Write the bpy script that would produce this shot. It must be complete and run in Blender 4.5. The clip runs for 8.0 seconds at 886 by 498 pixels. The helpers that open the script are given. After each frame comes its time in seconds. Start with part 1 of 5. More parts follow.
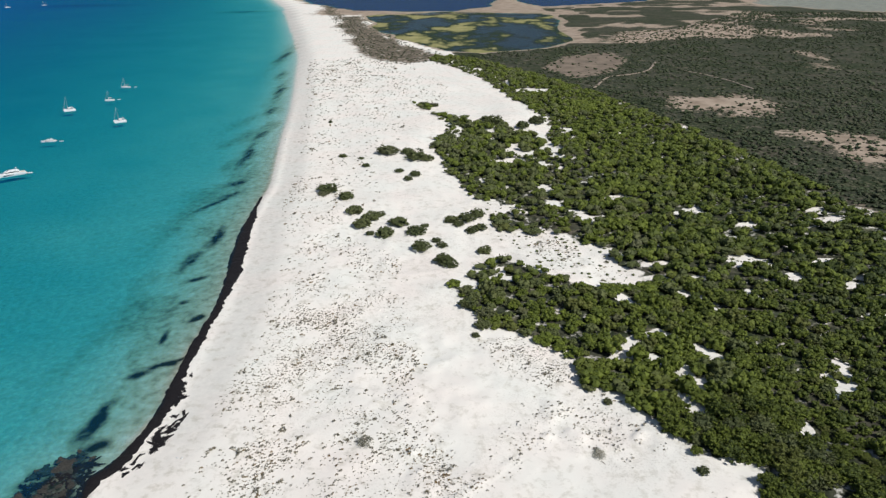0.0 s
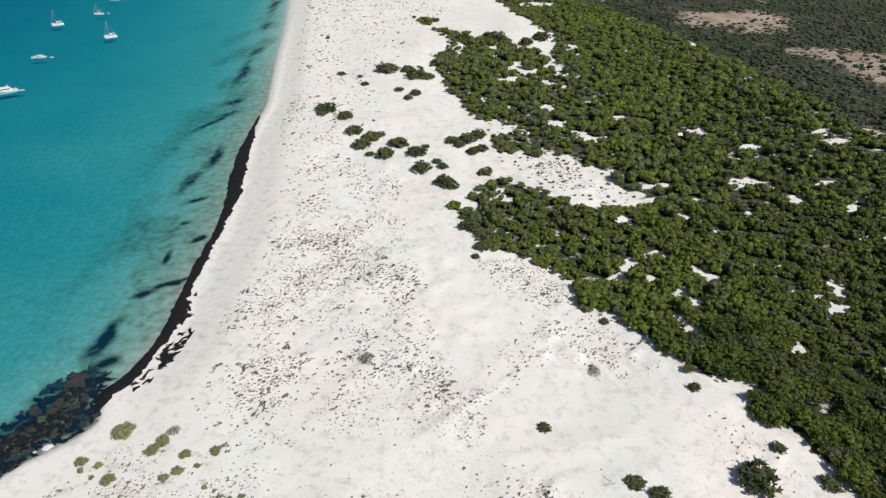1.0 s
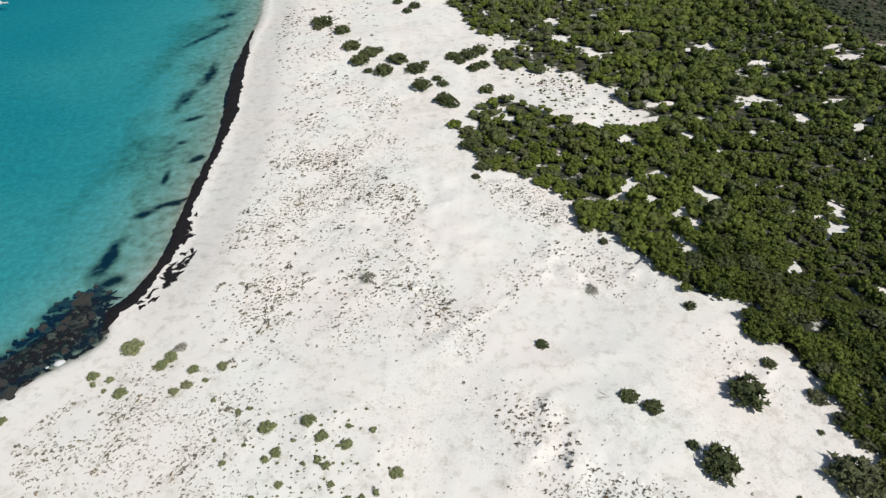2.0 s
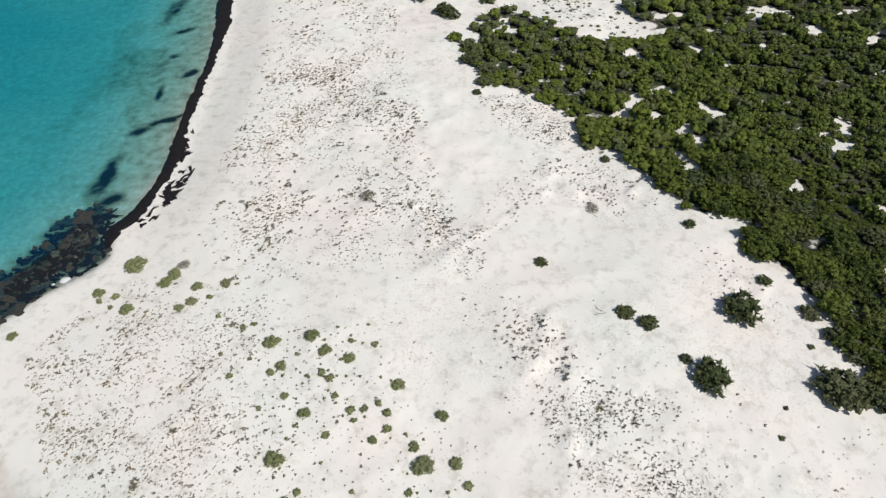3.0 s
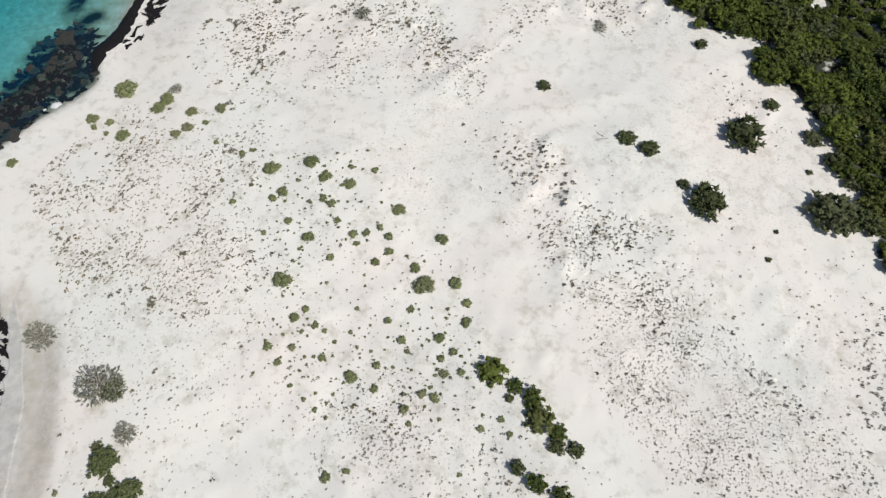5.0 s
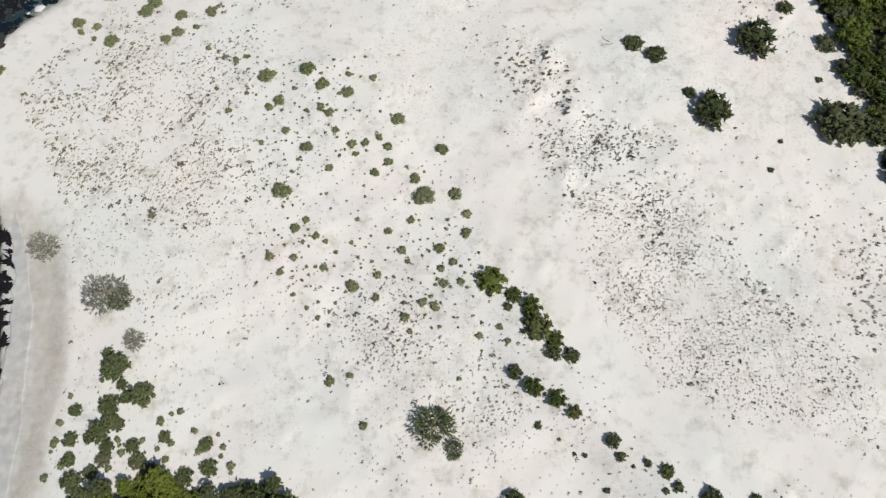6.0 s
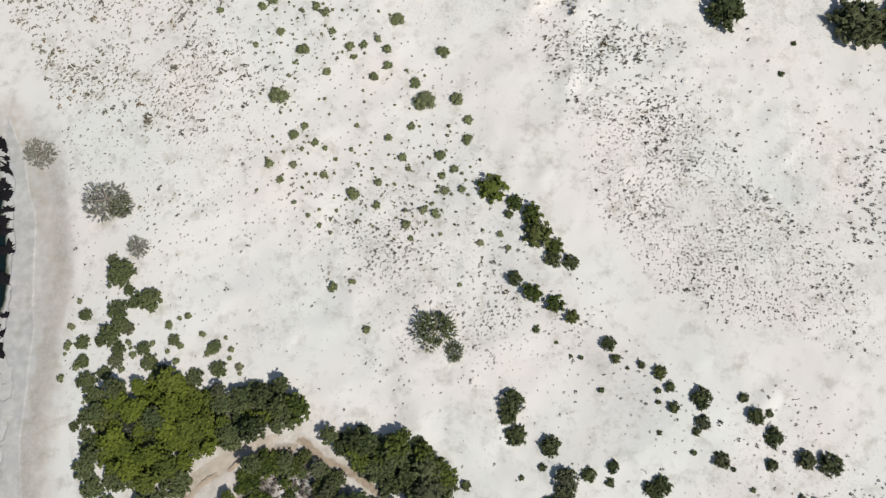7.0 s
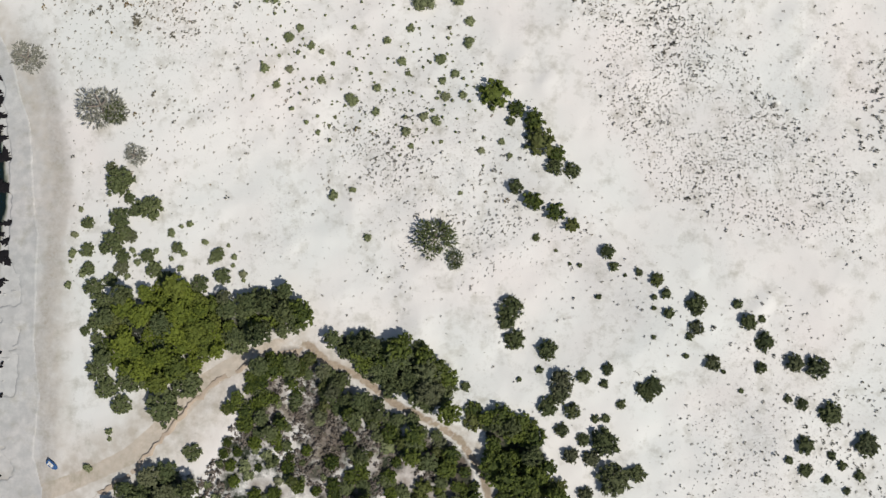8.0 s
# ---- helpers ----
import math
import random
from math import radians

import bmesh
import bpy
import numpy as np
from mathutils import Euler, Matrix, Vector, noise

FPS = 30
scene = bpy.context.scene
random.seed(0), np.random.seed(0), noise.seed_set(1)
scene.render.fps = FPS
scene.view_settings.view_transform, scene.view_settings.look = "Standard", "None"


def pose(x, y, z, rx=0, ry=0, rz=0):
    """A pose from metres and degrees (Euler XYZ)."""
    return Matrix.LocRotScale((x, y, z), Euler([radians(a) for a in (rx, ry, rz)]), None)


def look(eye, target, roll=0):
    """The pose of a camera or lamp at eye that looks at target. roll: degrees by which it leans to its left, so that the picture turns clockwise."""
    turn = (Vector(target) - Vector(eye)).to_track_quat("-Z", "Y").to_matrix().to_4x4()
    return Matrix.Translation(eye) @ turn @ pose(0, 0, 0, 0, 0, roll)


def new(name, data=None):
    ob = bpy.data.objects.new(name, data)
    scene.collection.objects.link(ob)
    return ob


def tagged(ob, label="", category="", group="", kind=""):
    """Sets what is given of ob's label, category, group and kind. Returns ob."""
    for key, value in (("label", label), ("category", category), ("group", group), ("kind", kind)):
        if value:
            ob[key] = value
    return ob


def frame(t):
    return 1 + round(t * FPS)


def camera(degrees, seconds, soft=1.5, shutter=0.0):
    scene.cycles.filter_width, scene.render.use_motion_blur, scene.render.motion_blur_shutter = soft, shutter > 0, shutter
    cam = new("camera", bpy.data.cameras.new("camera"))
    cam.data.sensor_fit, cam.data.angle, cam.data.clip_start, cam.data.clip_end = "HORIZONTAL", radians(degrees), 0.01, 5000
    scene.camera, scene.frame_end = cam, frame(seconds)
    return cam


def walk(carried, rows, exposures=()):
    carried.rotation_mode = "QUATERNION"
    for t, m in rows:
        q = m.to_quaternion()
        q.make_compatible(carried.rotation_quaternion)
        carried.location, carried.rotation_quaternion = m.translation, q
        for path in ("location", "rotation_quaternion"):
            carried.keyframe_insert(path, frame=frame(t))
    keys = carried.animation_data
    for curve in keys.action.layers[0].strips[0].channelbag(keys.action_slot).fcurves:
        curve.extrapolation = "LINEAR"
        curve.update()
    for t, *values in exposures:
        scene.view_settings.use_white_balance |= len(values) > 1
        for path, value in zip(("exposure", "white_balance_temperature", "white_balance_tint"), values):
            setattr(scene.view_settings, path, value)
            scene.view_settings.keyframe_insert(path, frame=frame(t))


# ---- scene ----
# ---------------------------------------------------------------- camera
cam = camera(68.86, 8.0, soft=1.35)
EYE_HEIGHT = 122.0
# seconds, pitch, yaw, lean in degrees: a hovering camera that tilts down
TILT = [(0.0, -24.50, 0.00, 0.00), (0.5, -27.98, 0.02, -0.09), (1.0, -31.45, 0.04, -0.17), (1.5, -34.96, 0.05, -0.16),
        (3.0, -45.75, 0.02, -0.19), (3.5, -49.48, 0.02, -0.17), (4.0, -53.33, -0.03, -0.20), (4.5, -57.18, -0.06, -0.21),
        (6.0, -68.99, -0.15, -0.23), (6.5, -72.98, -0.12, -0.21), (7.0, -77.18, 0.02, -0.08), (7.5, -81.30, 0.42, 0.27),
        (8.0, -85.29, 0.47, 0.33)]
walk(cam, [(t, pose(0, 0, EYE_HEIGHT, 90 + p, 0, yaw) @ pose(0, 0, 0, 0, 0, -lean)) for t, p, yaw, lean in TILT],
     [(0.0, 0.10), (2.0, 0.06), (4.0, 0.01), (8.0, -0.08)])

# ---------------------------------------------------------------- light
SUN_HEIGHT, SUN_TURN = 48.0, 123.0   # degrees: above the horizon, clockwise from +y
world = bpy.data.worlds.new("sky")
scene.world = world
world.use_nodes = True
wn = world.node_tree
sky = wn.nodes.new("ShaderNodeTexSky")
sky.sky_type, sky.sun_disc = "NISHITA", False
sky.sun_elevation, sky.sun_rotation = radians(SUN_HEIGHT), radians(SUN_TURN)
wn.links.new(sky.outputs[0], wn.nodes["Background"].inputs[0])
wn.nodes["Background"].inputs[1].default_value = 0.066
sun = new("sun", bpy.data.lights.new("sun", "SUN"))
sun.data.energy, sun.data.angle, sun.data.color = 3.95, radians(0.5), (1.0, 0.965, 0.925)
sh, st = radians(SUN_HEIGHT), radians(SUN_TURN)
sun.matrix_world = look((0, 0, 0), (-math.cos(sh) * math.sin(st), -math.cos(sh) * math.cos(st), -math.sin(sh)))


# ---------------------------------------------------------------- node helpers
def material(name):
    m = bpy.data.materials.new(name)
    m.use_nodes = True
    m.node_tree.nodes.clear()
    return m, m.node_tree


def put(nt, socket, value):
    if isinstance(value, bpy.types.NodeSocket):
        nt.links.new(value, socket)
    elif isinstance(value, tuple) and len(value) == 3 and socket.type == "RGBA":
        socket.default_value = (*value, 1.0)
    else:
        socket.default_value = value


def place(nt):
    return nt.nodes.new("ShaderNodeNewGeometry").outputs["Position"]


def island(nt):
    return nt.nodes.new("ShaderNodeNewGeometry").outputs["Random Per Island"]


def chance(nt):
    return nt.nodes.new("ShaderNodeObjectInfo").outputs["Random"]


def attr(nt, name):
    n = nt.nodes.new("ShaderNodeAttribute")
    n.attribute_name = name
    return n.outputs["Fac"]


def noise_tex(nt, scale, detail=3.0, rough=0.55, vector=None):
    n = nt.nodes.new("ShaderNodeTexNoise")
    n.inputs["Scale"].default_value, n.inputs["Detail"].default_value, n.inputs["Roughness"].default_value = scale, detail, rough
    nt.links.new(vector or place(nt), n.inputs["Vector"])
    return n.outputs["Fac"]


def calc(nt, op, a, b=0.0, c=None):
    n = nt.nodes.new("ShaderNodeMath")
    n.operation = op
    put(nt, n.inputs[0], a)
    put(nt, n.inputs[1], b)
    if c is not None:
        put(nt, n.inputs[2], c)
    return n.outputs[0]


def span(nt, v, a, b, lo=0.0, hi=1.0):
    n = nt.nodes.new("ShaderNodeMapRange")
    put(nt, n.inputs[0], v)
    n.inputs[1].default_value, n.inputs[2].default_value, n.inputs[3].default_value, n.inputs[4].default_value = a, b, lo, hi
    return n.outputs[0]


def mix(nt, fac, a, b):
    n = nt.nodes.new("ShaderNodeMix")
    n.data_type = "RGBA"
    put(nt, n.inputs[0], fac)
    put(nt, n.inputs[6], a)
    put(nt, n.inputs[7], b)
    return n.outputs[2]


def bump(nt, height, strength, distance):
    n = nt.nodes.new("ShaderNodeBump")
    n.inputs["Strength"].default_value, n.inputs["Distance"].default_value = strength, distance
    nt.links.new(height, n.inputs["Height"])
    return n.outputs[0]


def surface(nt, colour, rough=0.8, metal=0.0, normal=None, gloss=0.5):
    n = nt.nodes.new("ShaderNodeBsdfPrincipled")
    put(nt, n.inputs["Base Color"], colour)
    put(nt, n.inputs["Roughness"], rough)
    n.inputs["Metallic"].default_value = metal
    n.inputs["Specular IOR Level"].default_value = gloss
    if normal:
        nt.links.new(normal, n.inputs["Normal"])
    return n


def finish(nt, shader):
    out = nt.nodes.new("ShaderNodeOutputMaterial")
    nt.links.new(shader.outputs[0], out.inputs[0])


# ---------------------------------------------------------------- materials
def ground_material():
    m, nt = material("dune_sand")
    fine, mid, wide = noise_tex(nt, 9.0, 4), noise_tex(nt, 0.55, 5, 0.6), noise_tex(nt, 0.035, 3)
    # dry white sand, faintly pink or grey in broad patches
    sand = mix(nt, span(nt, wide, 0.35, 0.65), SAND_PINK, SAND_GREY)
    sand = mix(nt, span(nt, mid, 0.48, 0.78, 0.0, 0.16), sand, (0.62, 0.595, 0.535))
    sand = mix(nt, span(nt, fine, 0.5, 0.8, 0.0, 0.14), sand, (0.54, 0.505, 0.44))
    # litter and seedlings between the tufts
    specks = noise_tex(nt, 1.7, 5, 0.7)
    lit = calc(nt, "MULTIPLY", attr(nt, "litter"), span(nt, specks, 0.54, 0.63))
    sand = mix(nt, calc(nt, "MULTIPLY", lit, 0.28), sand, (0.25, 0.21, 0.16))
    # damp strip on the beach
    damp = calc(nt, "MULTIPLY", attr(nt, "damp"), span(nt, mid, 0.3, 0.6, 0.6, 1.0))
    sand = mix(nt, damp, sand, (0.33, 0.33, 0.315))
    # tracks of beaten earth
    edge = calc(nt, "ADD", attr(nt, "dirt"), calc(nt, "MULTIPLY", calc(nt, "SUBTRACT", mid, 0.5), 0.7))
    earth = mix(nt, span(nt, noise_tex(nt, 1.2, 5), 0.35, 0.7), (0.66, 0.575, 0.47), (0.53, 0.44, 0.34))
    sand = mix(nt, span(nt, edge, 0.42, 0.58), sand, earth)
    sand = mix(nt, calc(nt, "MULTIPLY", attr(nt, "shoulder"), span(nt, noise_tex(nt, 0.5, 5), 0.3, 0.65, 0.25, 0.9)), sand, (0.45, 0.395, 0.315))
    clay = calc(nt, "ADD", attr(nt, "clay"), calc(nt, "MULTIPLY", calc(nt, "SUBTRACT", mid, 0.5), 0.7))
    sand = mix(nt, span(nt, clay, 0.4, 0.6), sand, mix(nt, span(nt, noise_tex(nt, 1.5, 5), 0.35, 0.7), (0.42, 0.34, 0.25), (0.30, 0.235, 0.165)))
    # grey-brown shingle and weed crumbs behind the wet sand
    crumb = calc(nt, "ADD", attr(nt, "shingle"), calc(nt, "MULTIPLY", calc(nt, "SUBTRACT", mid, 0.5), 0.8))
    sand = mix(nt, span(nt, crumb, 0.25, 0.85, 0.0, 0.75), sand, mix(nt, span(nt, specks, 0.4, 0.65), (0.44, 0.415, 0.37), (0.33, 0.285, 0.235)))
    # pale earth laid bare in the plain
    pale = calc(nt, "ADD", attr(nt, "bare"), calc(nt, "MULTIPLY", calc(nt, "SUBTRACT", noise_tex(nt, 0.07, 6, 0.72), 0.5), 2.2))
    sand = mix(nt, span(nt, pale, 0.35, 0.6), sand, mix(nt, span(nt, noise_tex(nt, 0.05, 4), 0.4, 0.65), (0.37, 0.30, 0.235), (0.23, 0.18, 0.135)))
    # rust-brown fields and heath litter
    rust = calc(nt, "ADD", attr(nt, "rust"), calc(nt, "MULTIPLY", calc(nt, "SUBTRACT", noise_tex(nt, 0.12, 5), 0.5), 0.9))
    brown = mix(nt, span(nt, noise_tex(nt, 0.06, 4), 0.35, 0.65), (0.22, 0.175, 0.135), (0.135, 0.112, 0.088))
    sand = mix(nt, span(nt, rust, 0.42, 0.6), sand, brown)
    # near-black green cover: low maquis over the plain, same colour under forest and groves
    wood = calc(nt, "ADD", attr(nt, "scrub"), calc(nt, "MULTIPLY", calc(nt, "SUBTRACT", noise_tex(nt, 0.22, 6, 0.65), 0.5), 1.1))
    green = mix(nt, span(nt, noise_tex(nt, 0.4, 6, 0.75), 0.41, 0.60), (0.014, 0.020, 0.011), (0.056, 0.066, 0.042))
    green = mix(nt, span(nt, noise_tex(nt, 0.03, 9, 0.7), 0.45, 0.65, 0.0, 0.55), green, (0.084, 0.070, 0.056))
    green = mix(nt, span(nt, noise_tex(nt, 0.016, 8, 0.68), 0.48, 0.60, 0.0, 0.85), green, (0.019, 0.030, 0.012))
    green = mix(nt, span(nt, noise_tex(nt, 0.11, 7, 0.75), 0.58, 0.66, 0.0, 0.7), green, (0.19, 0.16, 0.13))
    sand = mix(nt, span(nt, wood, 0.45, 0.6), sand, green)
    # seagrass on the sea bed
    weed = calc(nt, "ADD", attr(nt, "weed"), calc(nt, "MULTIPLY", calc(nt, "SUBTRACT", noise_tex(nt, 0.30, 6, 0.68), 0.5), 1.3))
    sand = mix(nt, span(nt, weed, 0.02, 0.45, 0.0, 0.72), sand, (0.27, 0.245, 0.165))
    sand = mix(nt, span(nt, weed, 0.40, 0.98), sand, (0.010, 0.016, 0.013))
    rough = calc(nt, "MULTIPLY", noise_tex(nt, 0.9, 6, 0.62), calc(nt, "ADD", 0.03, calc(nt, "MULTIPLY", attr(nt, "litter"), 0.12)))
    ripples = calc(nt, "ADD", rough, calc(nt, "ADD", calc(nt, "MULTIPLY", fine, 0.025), calc(nt, "MULTIPLY", noise_tex(nt, 0.17, 2), 0.35)))
    finish(nt, surface(nt, sand, 0.95, 0.0, bump(nt, ripples, 0.7, 0.75), 0.1))
    return m


def water_material(name, deep, strength, mats=False, gloss=0.15):
    """Water over a bed: light is taken away with depth and some comes back from the water itself."""
    m, nt = material(name)
    # noise on the depth paints the light and dark of wavelets into the colour
    ripple_tone = span(nt, noise_tex(nt, 1.1, 4, 0.65), 0.3, 0.7, 0.78, 1.22)
    depth = calc(nt, "MULTIPLY", calc(nt, "MULTIPLY", attr(nt, "depth"), ripple_tone), strength)
    clear = nt.nodes.new("ShaderNodeCombineColor")
    for i, k in enumerate((0.50, 0.078, 0.086)):
        nt.links.new(calc(nt, "POWER", math.exp(-k), depth), clear.inputs[i])
    through_it = nt.nodes.new("ShaderNodeBsdfTransparent")
    nt.links.new(clear.outputs[0], through_it.inputs[0])
    waves = calc(nt, "ADD", noise_tex(nt, 0.9, 3), calc(nt, "MULTIPLY", noise_tex(nt, 0.16, 2), 2.0))
    normal = bump(nt, waves, 0.35, 0.35)
    body = nt.nodes.new("ShaderNodeBsdfDiffuse")
    body.inputs[0].default_value = (*deep, 1)
    nt.links.new(normal, body.inputs["Normal"])
    full = nt.nodes.new("ShaderNodeMixShader")
    nt.links.new(calc(nt, "SUBTRACT", 1.0, calc(nt, "POWER", math.exp(-0.072), depth)), full.inputs[0])
    nt.links.new(through_it.outputs[0], full.inputs[1])
    nt.links.new(body.outputs[0], full.inputs[2])
    shine = nt.nodes.new("ShaderNodeBsdfGlossy")
    shine.inputs["Roughness"].default_value = 0.25
    nt.links.new(normal, shine.inputs["Normal"])
    fresnel = nt.nodes.new("ShaderNodeFresnel")
    fresnel.inputs[0].default_value = 1.33
    both = nt.nodes.new("ShaderNodeMixShader")
    nt.links.new(calc(nt, "MULTIPLY", fresnel.outputs[0], gloss), both.inputs[0])
    nt.links.new(full.outputs[0], both.inputs[1])
    nt.links.new(shine.outputs[0], both.inputs[2])
    if mats:
        # floating yellow-green weed with darker weed just below the surface
        flat = nt.nodes.new("ShaderNodeVectorMath")
        flat.operation = "MULTIPLY"
        nt.links.new(place(nt), flat.inputs[0])
        flat.inputs[1].default_value = (1.0, 0.55, 1.0)
        spread = noise_tex(nt, 0.0115, 8, 0.62, flat.outputs[0])
        weed = mix(nt, span(nt, spread, 0.53, 0.58), (0.030, 0.046, 0.030), mix(nt, span(nt, noise_tex(nt, 0.05, 4), 0.35, 0.65), (0.20, 0.20, 0.085), (0.31, 0.29, 0.14)))
        skin = nt.nodes.new("ShaderNodeBsdfDiffuse")
        nt.links.new(weed, skin.inputs[0])
        top = nt.nodes.new("ShaderNodeMixShader")
        nt.links.new(span(nt, spread, 0.44, 0.52), top.inputs[0])
        nt.links.new(both.outputs[0], top.inputs[1])
        nt.links.new(skin.outputs[0], top.inputs[2])
        both = top
    finish(nt, both)
    return m


def leaf_material(name, dark, bright, dry):
    """Foliage whose tone changes from plant to plant and from spray to spray."""
    m, nt = material(name)
    tone = attr(nt, "tone")
    one = calc(nt, "ADD", tone, calc(nt, "MULTIPLY", calc(nt, "LESS_THAN", tone, 0.001), chance(nt)))
    c = mix(nt, calc(nt, "MULTIPLY", one, 0.62), dark, bright)
    c = mix(nt, span(nt, island(nt), 0.25, 1.0, 0.0, 0.85), c, bright)
    c = mix(nt, span(nt, calc(nt, "FRACT", calc(nt, "MULTIPLY", one, 7.3)), 0.8, 1.0, 0.0, 0.6), c, dry)
    c = mix(nt, span(nt, noise_tex(nt, 2.6, 5, 0.65), 0.42, 0.64, 0.0, 0.42), c, dark)
    n = surface(nt, c, 0.65, 0.0, bump(nt, noise_tex(nt, 5.0, 4, 0.65), 0.9, 0.2), 0.25)
    finish(nt, n)
    return m


def plain_material(name, a, b, scale, rough=0.8, metal=0.0, relief=0.3, distance=0.05, gloss=0.4):
    m, nt = material(name)
    spread = noise_tex(nt, scale, 5, 0.6)
    c = mix(nt, span(nt, spread, 0.3, 0.7), a, b)
    c = mix(nt, span(nt, island(nt), 0, 1, 0.0, 0.35), c, b)
    finish(nt, surface(nt, c, rough, metal, bump(nt, noise_tex(nt, scale * 5, 4), relief, distance), gloss))
    return m


SAND_PINK, SAND_GREY = (0.760, 0.710, 0.648), (0.722, 0.719, 0.660)
SAND = ground_material()
SEA = water_material("sea_water", (0.0, 0.110, 0.345), 1.0, False, 0.06)
LAGOON = water_material("lagoon_water", (0.015, 0.062, 0.23), 7.0, False, 0.25)
BRINE = water_material("brine", (0.28, 0.31, 0.34), 0.3, False, 0.4)
WEEDY = water_material("weedy_lagoon_water", (0.030, 0.056, 0.105), 7.0, True, 0.4)
JUNIPER = leaf_material("juniper_leaves", (0.038, 0.052, 0.018), (0.125, 0.140, 0.052), (0.115, 0.11, 0.07))
PINE = leaf_material("pine_needles", (0.023, 0.037, 0.007), (0.142, 0.178, 0.021), (0.100, 0.097, 0.032))
GROVE_PINE = leaf_material("grove_leaves", (0.032, 0.048, 0.010), (0.172, 0.206, 0.032), (0.125, 0.12, 0.05))
MASTIC = leaf_material("mastic_leaves", (0.060, 0.078, 0.028), (0.150, 0.168, 0.066), (0.155, 0.145, 0.09))
LUSH = leaf_material("lush_leaves", (0.070, 0.094, 0.012), (0.185, 0.215, 0.026), (0.12, 0.13, 0.03))
THICKET = leaf_material("thicket_leaves", (0.042, 0.056, 0.018), (0.118, 0.134, 0.044), (0.125, 0.115, 0.07))
MAQUIS = leaf_material("maquis_leaves", (0.022, 0.034, 0.014), (0.072, 0.092, 0.040), (0.09, 0.08, 0.05))
CUSHION = leaf_material("cushion_leaves", (0.115, 0.138, 0.056), (0.25, 0.265, 0.125), (0.23, 0.21, 0.14))
HEATH = leaf_material("heath_twigs", (0.125, 0.102, 0.080), (0.29, 0.25, 0.205), (0.16, 0.12, 0.09))
DRY = leaf_material("dry_twigs", (0.18, 0.178, 0.135), (0.32, 0.315, 0.245), (0.22, 0.21, 0.17))
GRASS = leaf_material("marram_grass", (0.135, 0.130, 0.098), (0.33, 0.305, 0.23), (0.27, 0.21, 0.135))
STRAW = leaf_material("straw_grass", (0.15, 0.115, 0.055), (0.34, 0.26, 0.13), (0.28, 0.17, 0.085))
EARTH = plain_material("pale_earth", (0.31, 0.25, 0.195), (0.21, 0.17, 0.13), 0.2)
BANK = plain_material("crumbling_earth", (0.50, 0.41, 0.315), (0.37, 0.29, 0.21), 0.9)
BARK = plain_material("grey_bark", (0.16, 0.13, 0.10), (0.28, 0.24, 0.20), 6.0)
WRACK = plain_material("black_seaweed", (0.005, 0.0045, 0.006), (0.014, 0.012, 0.013), 1.2, 0.85, 0, 0.8, 0.15, 0.2)
REEF = plain_material("reef_rock", (0.008, 0.008, 0.007), (0.062, 0.060, 0.050), 2.6, 0.85, 0, 0.9, 0.2)
HULL = plain_material("white_gelcoat", (0.80, 0.80, 0.79), (0.74, 0.75, 0.75), 0.4, 0.25, 0, 0.02)
DECK = plain_material("pale_deck", (0.62, 0.58, 0.50), (0.55, 0.50, 0.42), 2.0, 0.6)
TINT = plain_material("tinted_glass", (0.015, 0.018, 0.022), (0.03, 0.033, 0.038), 1.0, 0.08, 0, 0.0)
SPAR = plain_material("spar_aluminium", (0.62, 0.63, 0.64), (0.52, 0.53, 0.54), 2.0, 0.35, 0.8, 0.05)
CANVAS = plain_material("sail_cover", (0.62, 0.62, 0.60), (0.50, 0.50, 0.50), 3.0, 0.9)
BLUE = plain_material("blue_paint", (0.03, 0.10, 0.26), (0.05, 0.13, 0.30), 3.0, 0.5)

# ---------------------------------------------------------------- fields over the plan
rng = np.random.default_rng(7)


def lattice(ix, iy, seed):
    h = (ix.astype(np.int64) * 374761393 + iy.astype(np.int64) * 668265263 + seed * 974634777) & 0xFFFFFFFF
    h = ((h ^ (h >> 13)) * 1274126177) & 0xFFFFFFFF
    return ((h ^ (h >> 16)) & 0xFFFFFF) / 0xFFFFFF


def wave(x, y, size, seed=0):
    """Smooth random field from -1 to 1 whose swells are about size metres across."""
    u, v = np.asarray(x, float) / size, np.asarray(y, float) / size
    ix, iy = np.floor(u), np.floor(v)
    fx, fy = u - ix, v - iy
    fx, fy = fx * fx * (3 - 2 * fx), fy * fy * (3 - 2 * fy)
    a, b = lattice(ix, iy, seed), lattice(ix + 1, iy, seed)
    c, d = lattice(ix, iy + 1, seed), lattice(ix + 1, iy + 1, seed)
    return 2 * (a + (b - a) * fx + (c - a) * fy + (a - b - c + d) * fx * fy) - 1


def waves(x, y, size, seed=0, octaves=3):
    return sum(wave(x, y, size / 2 ** k, seed + k) * 0.55 ** k for k in range(octaves))


def step(v, a, b):
    s = np.clip((v - a) / (b - a), 0, 1)
    return s * s * (3 - 2 * s)


def inside(x, y, ring):
    hit = np.zeros(np.shape(x), bool)
    for (ax, ay), (bx, by) in zip(ring, ring[1:] + ring[:1]):
        if ay != by:
            hit ^= ((ay > y) != (by > y)) & (x < (bx - ax) * (y - ay) / (by - ay) + ax)
    return hit


def gap(x, y, line):
    """Distance to a line of points."""
    best = np.full(np.shape(x), 1e9)
    for (ax, ay), (bx, by) in zip(line, line[1:]):
        ux, uy = bx - ax, by - ay
        k = np.clip(((x - ax) * ux + (y - ay) * uy) / (ux * ux + uy * uy + 1e-9), 0, 1)
        best = np.minimum(best, (x - ax - k * ux) ** 2 + (y - ay - k * uy) ** 2)
    return np.sqrt(best)


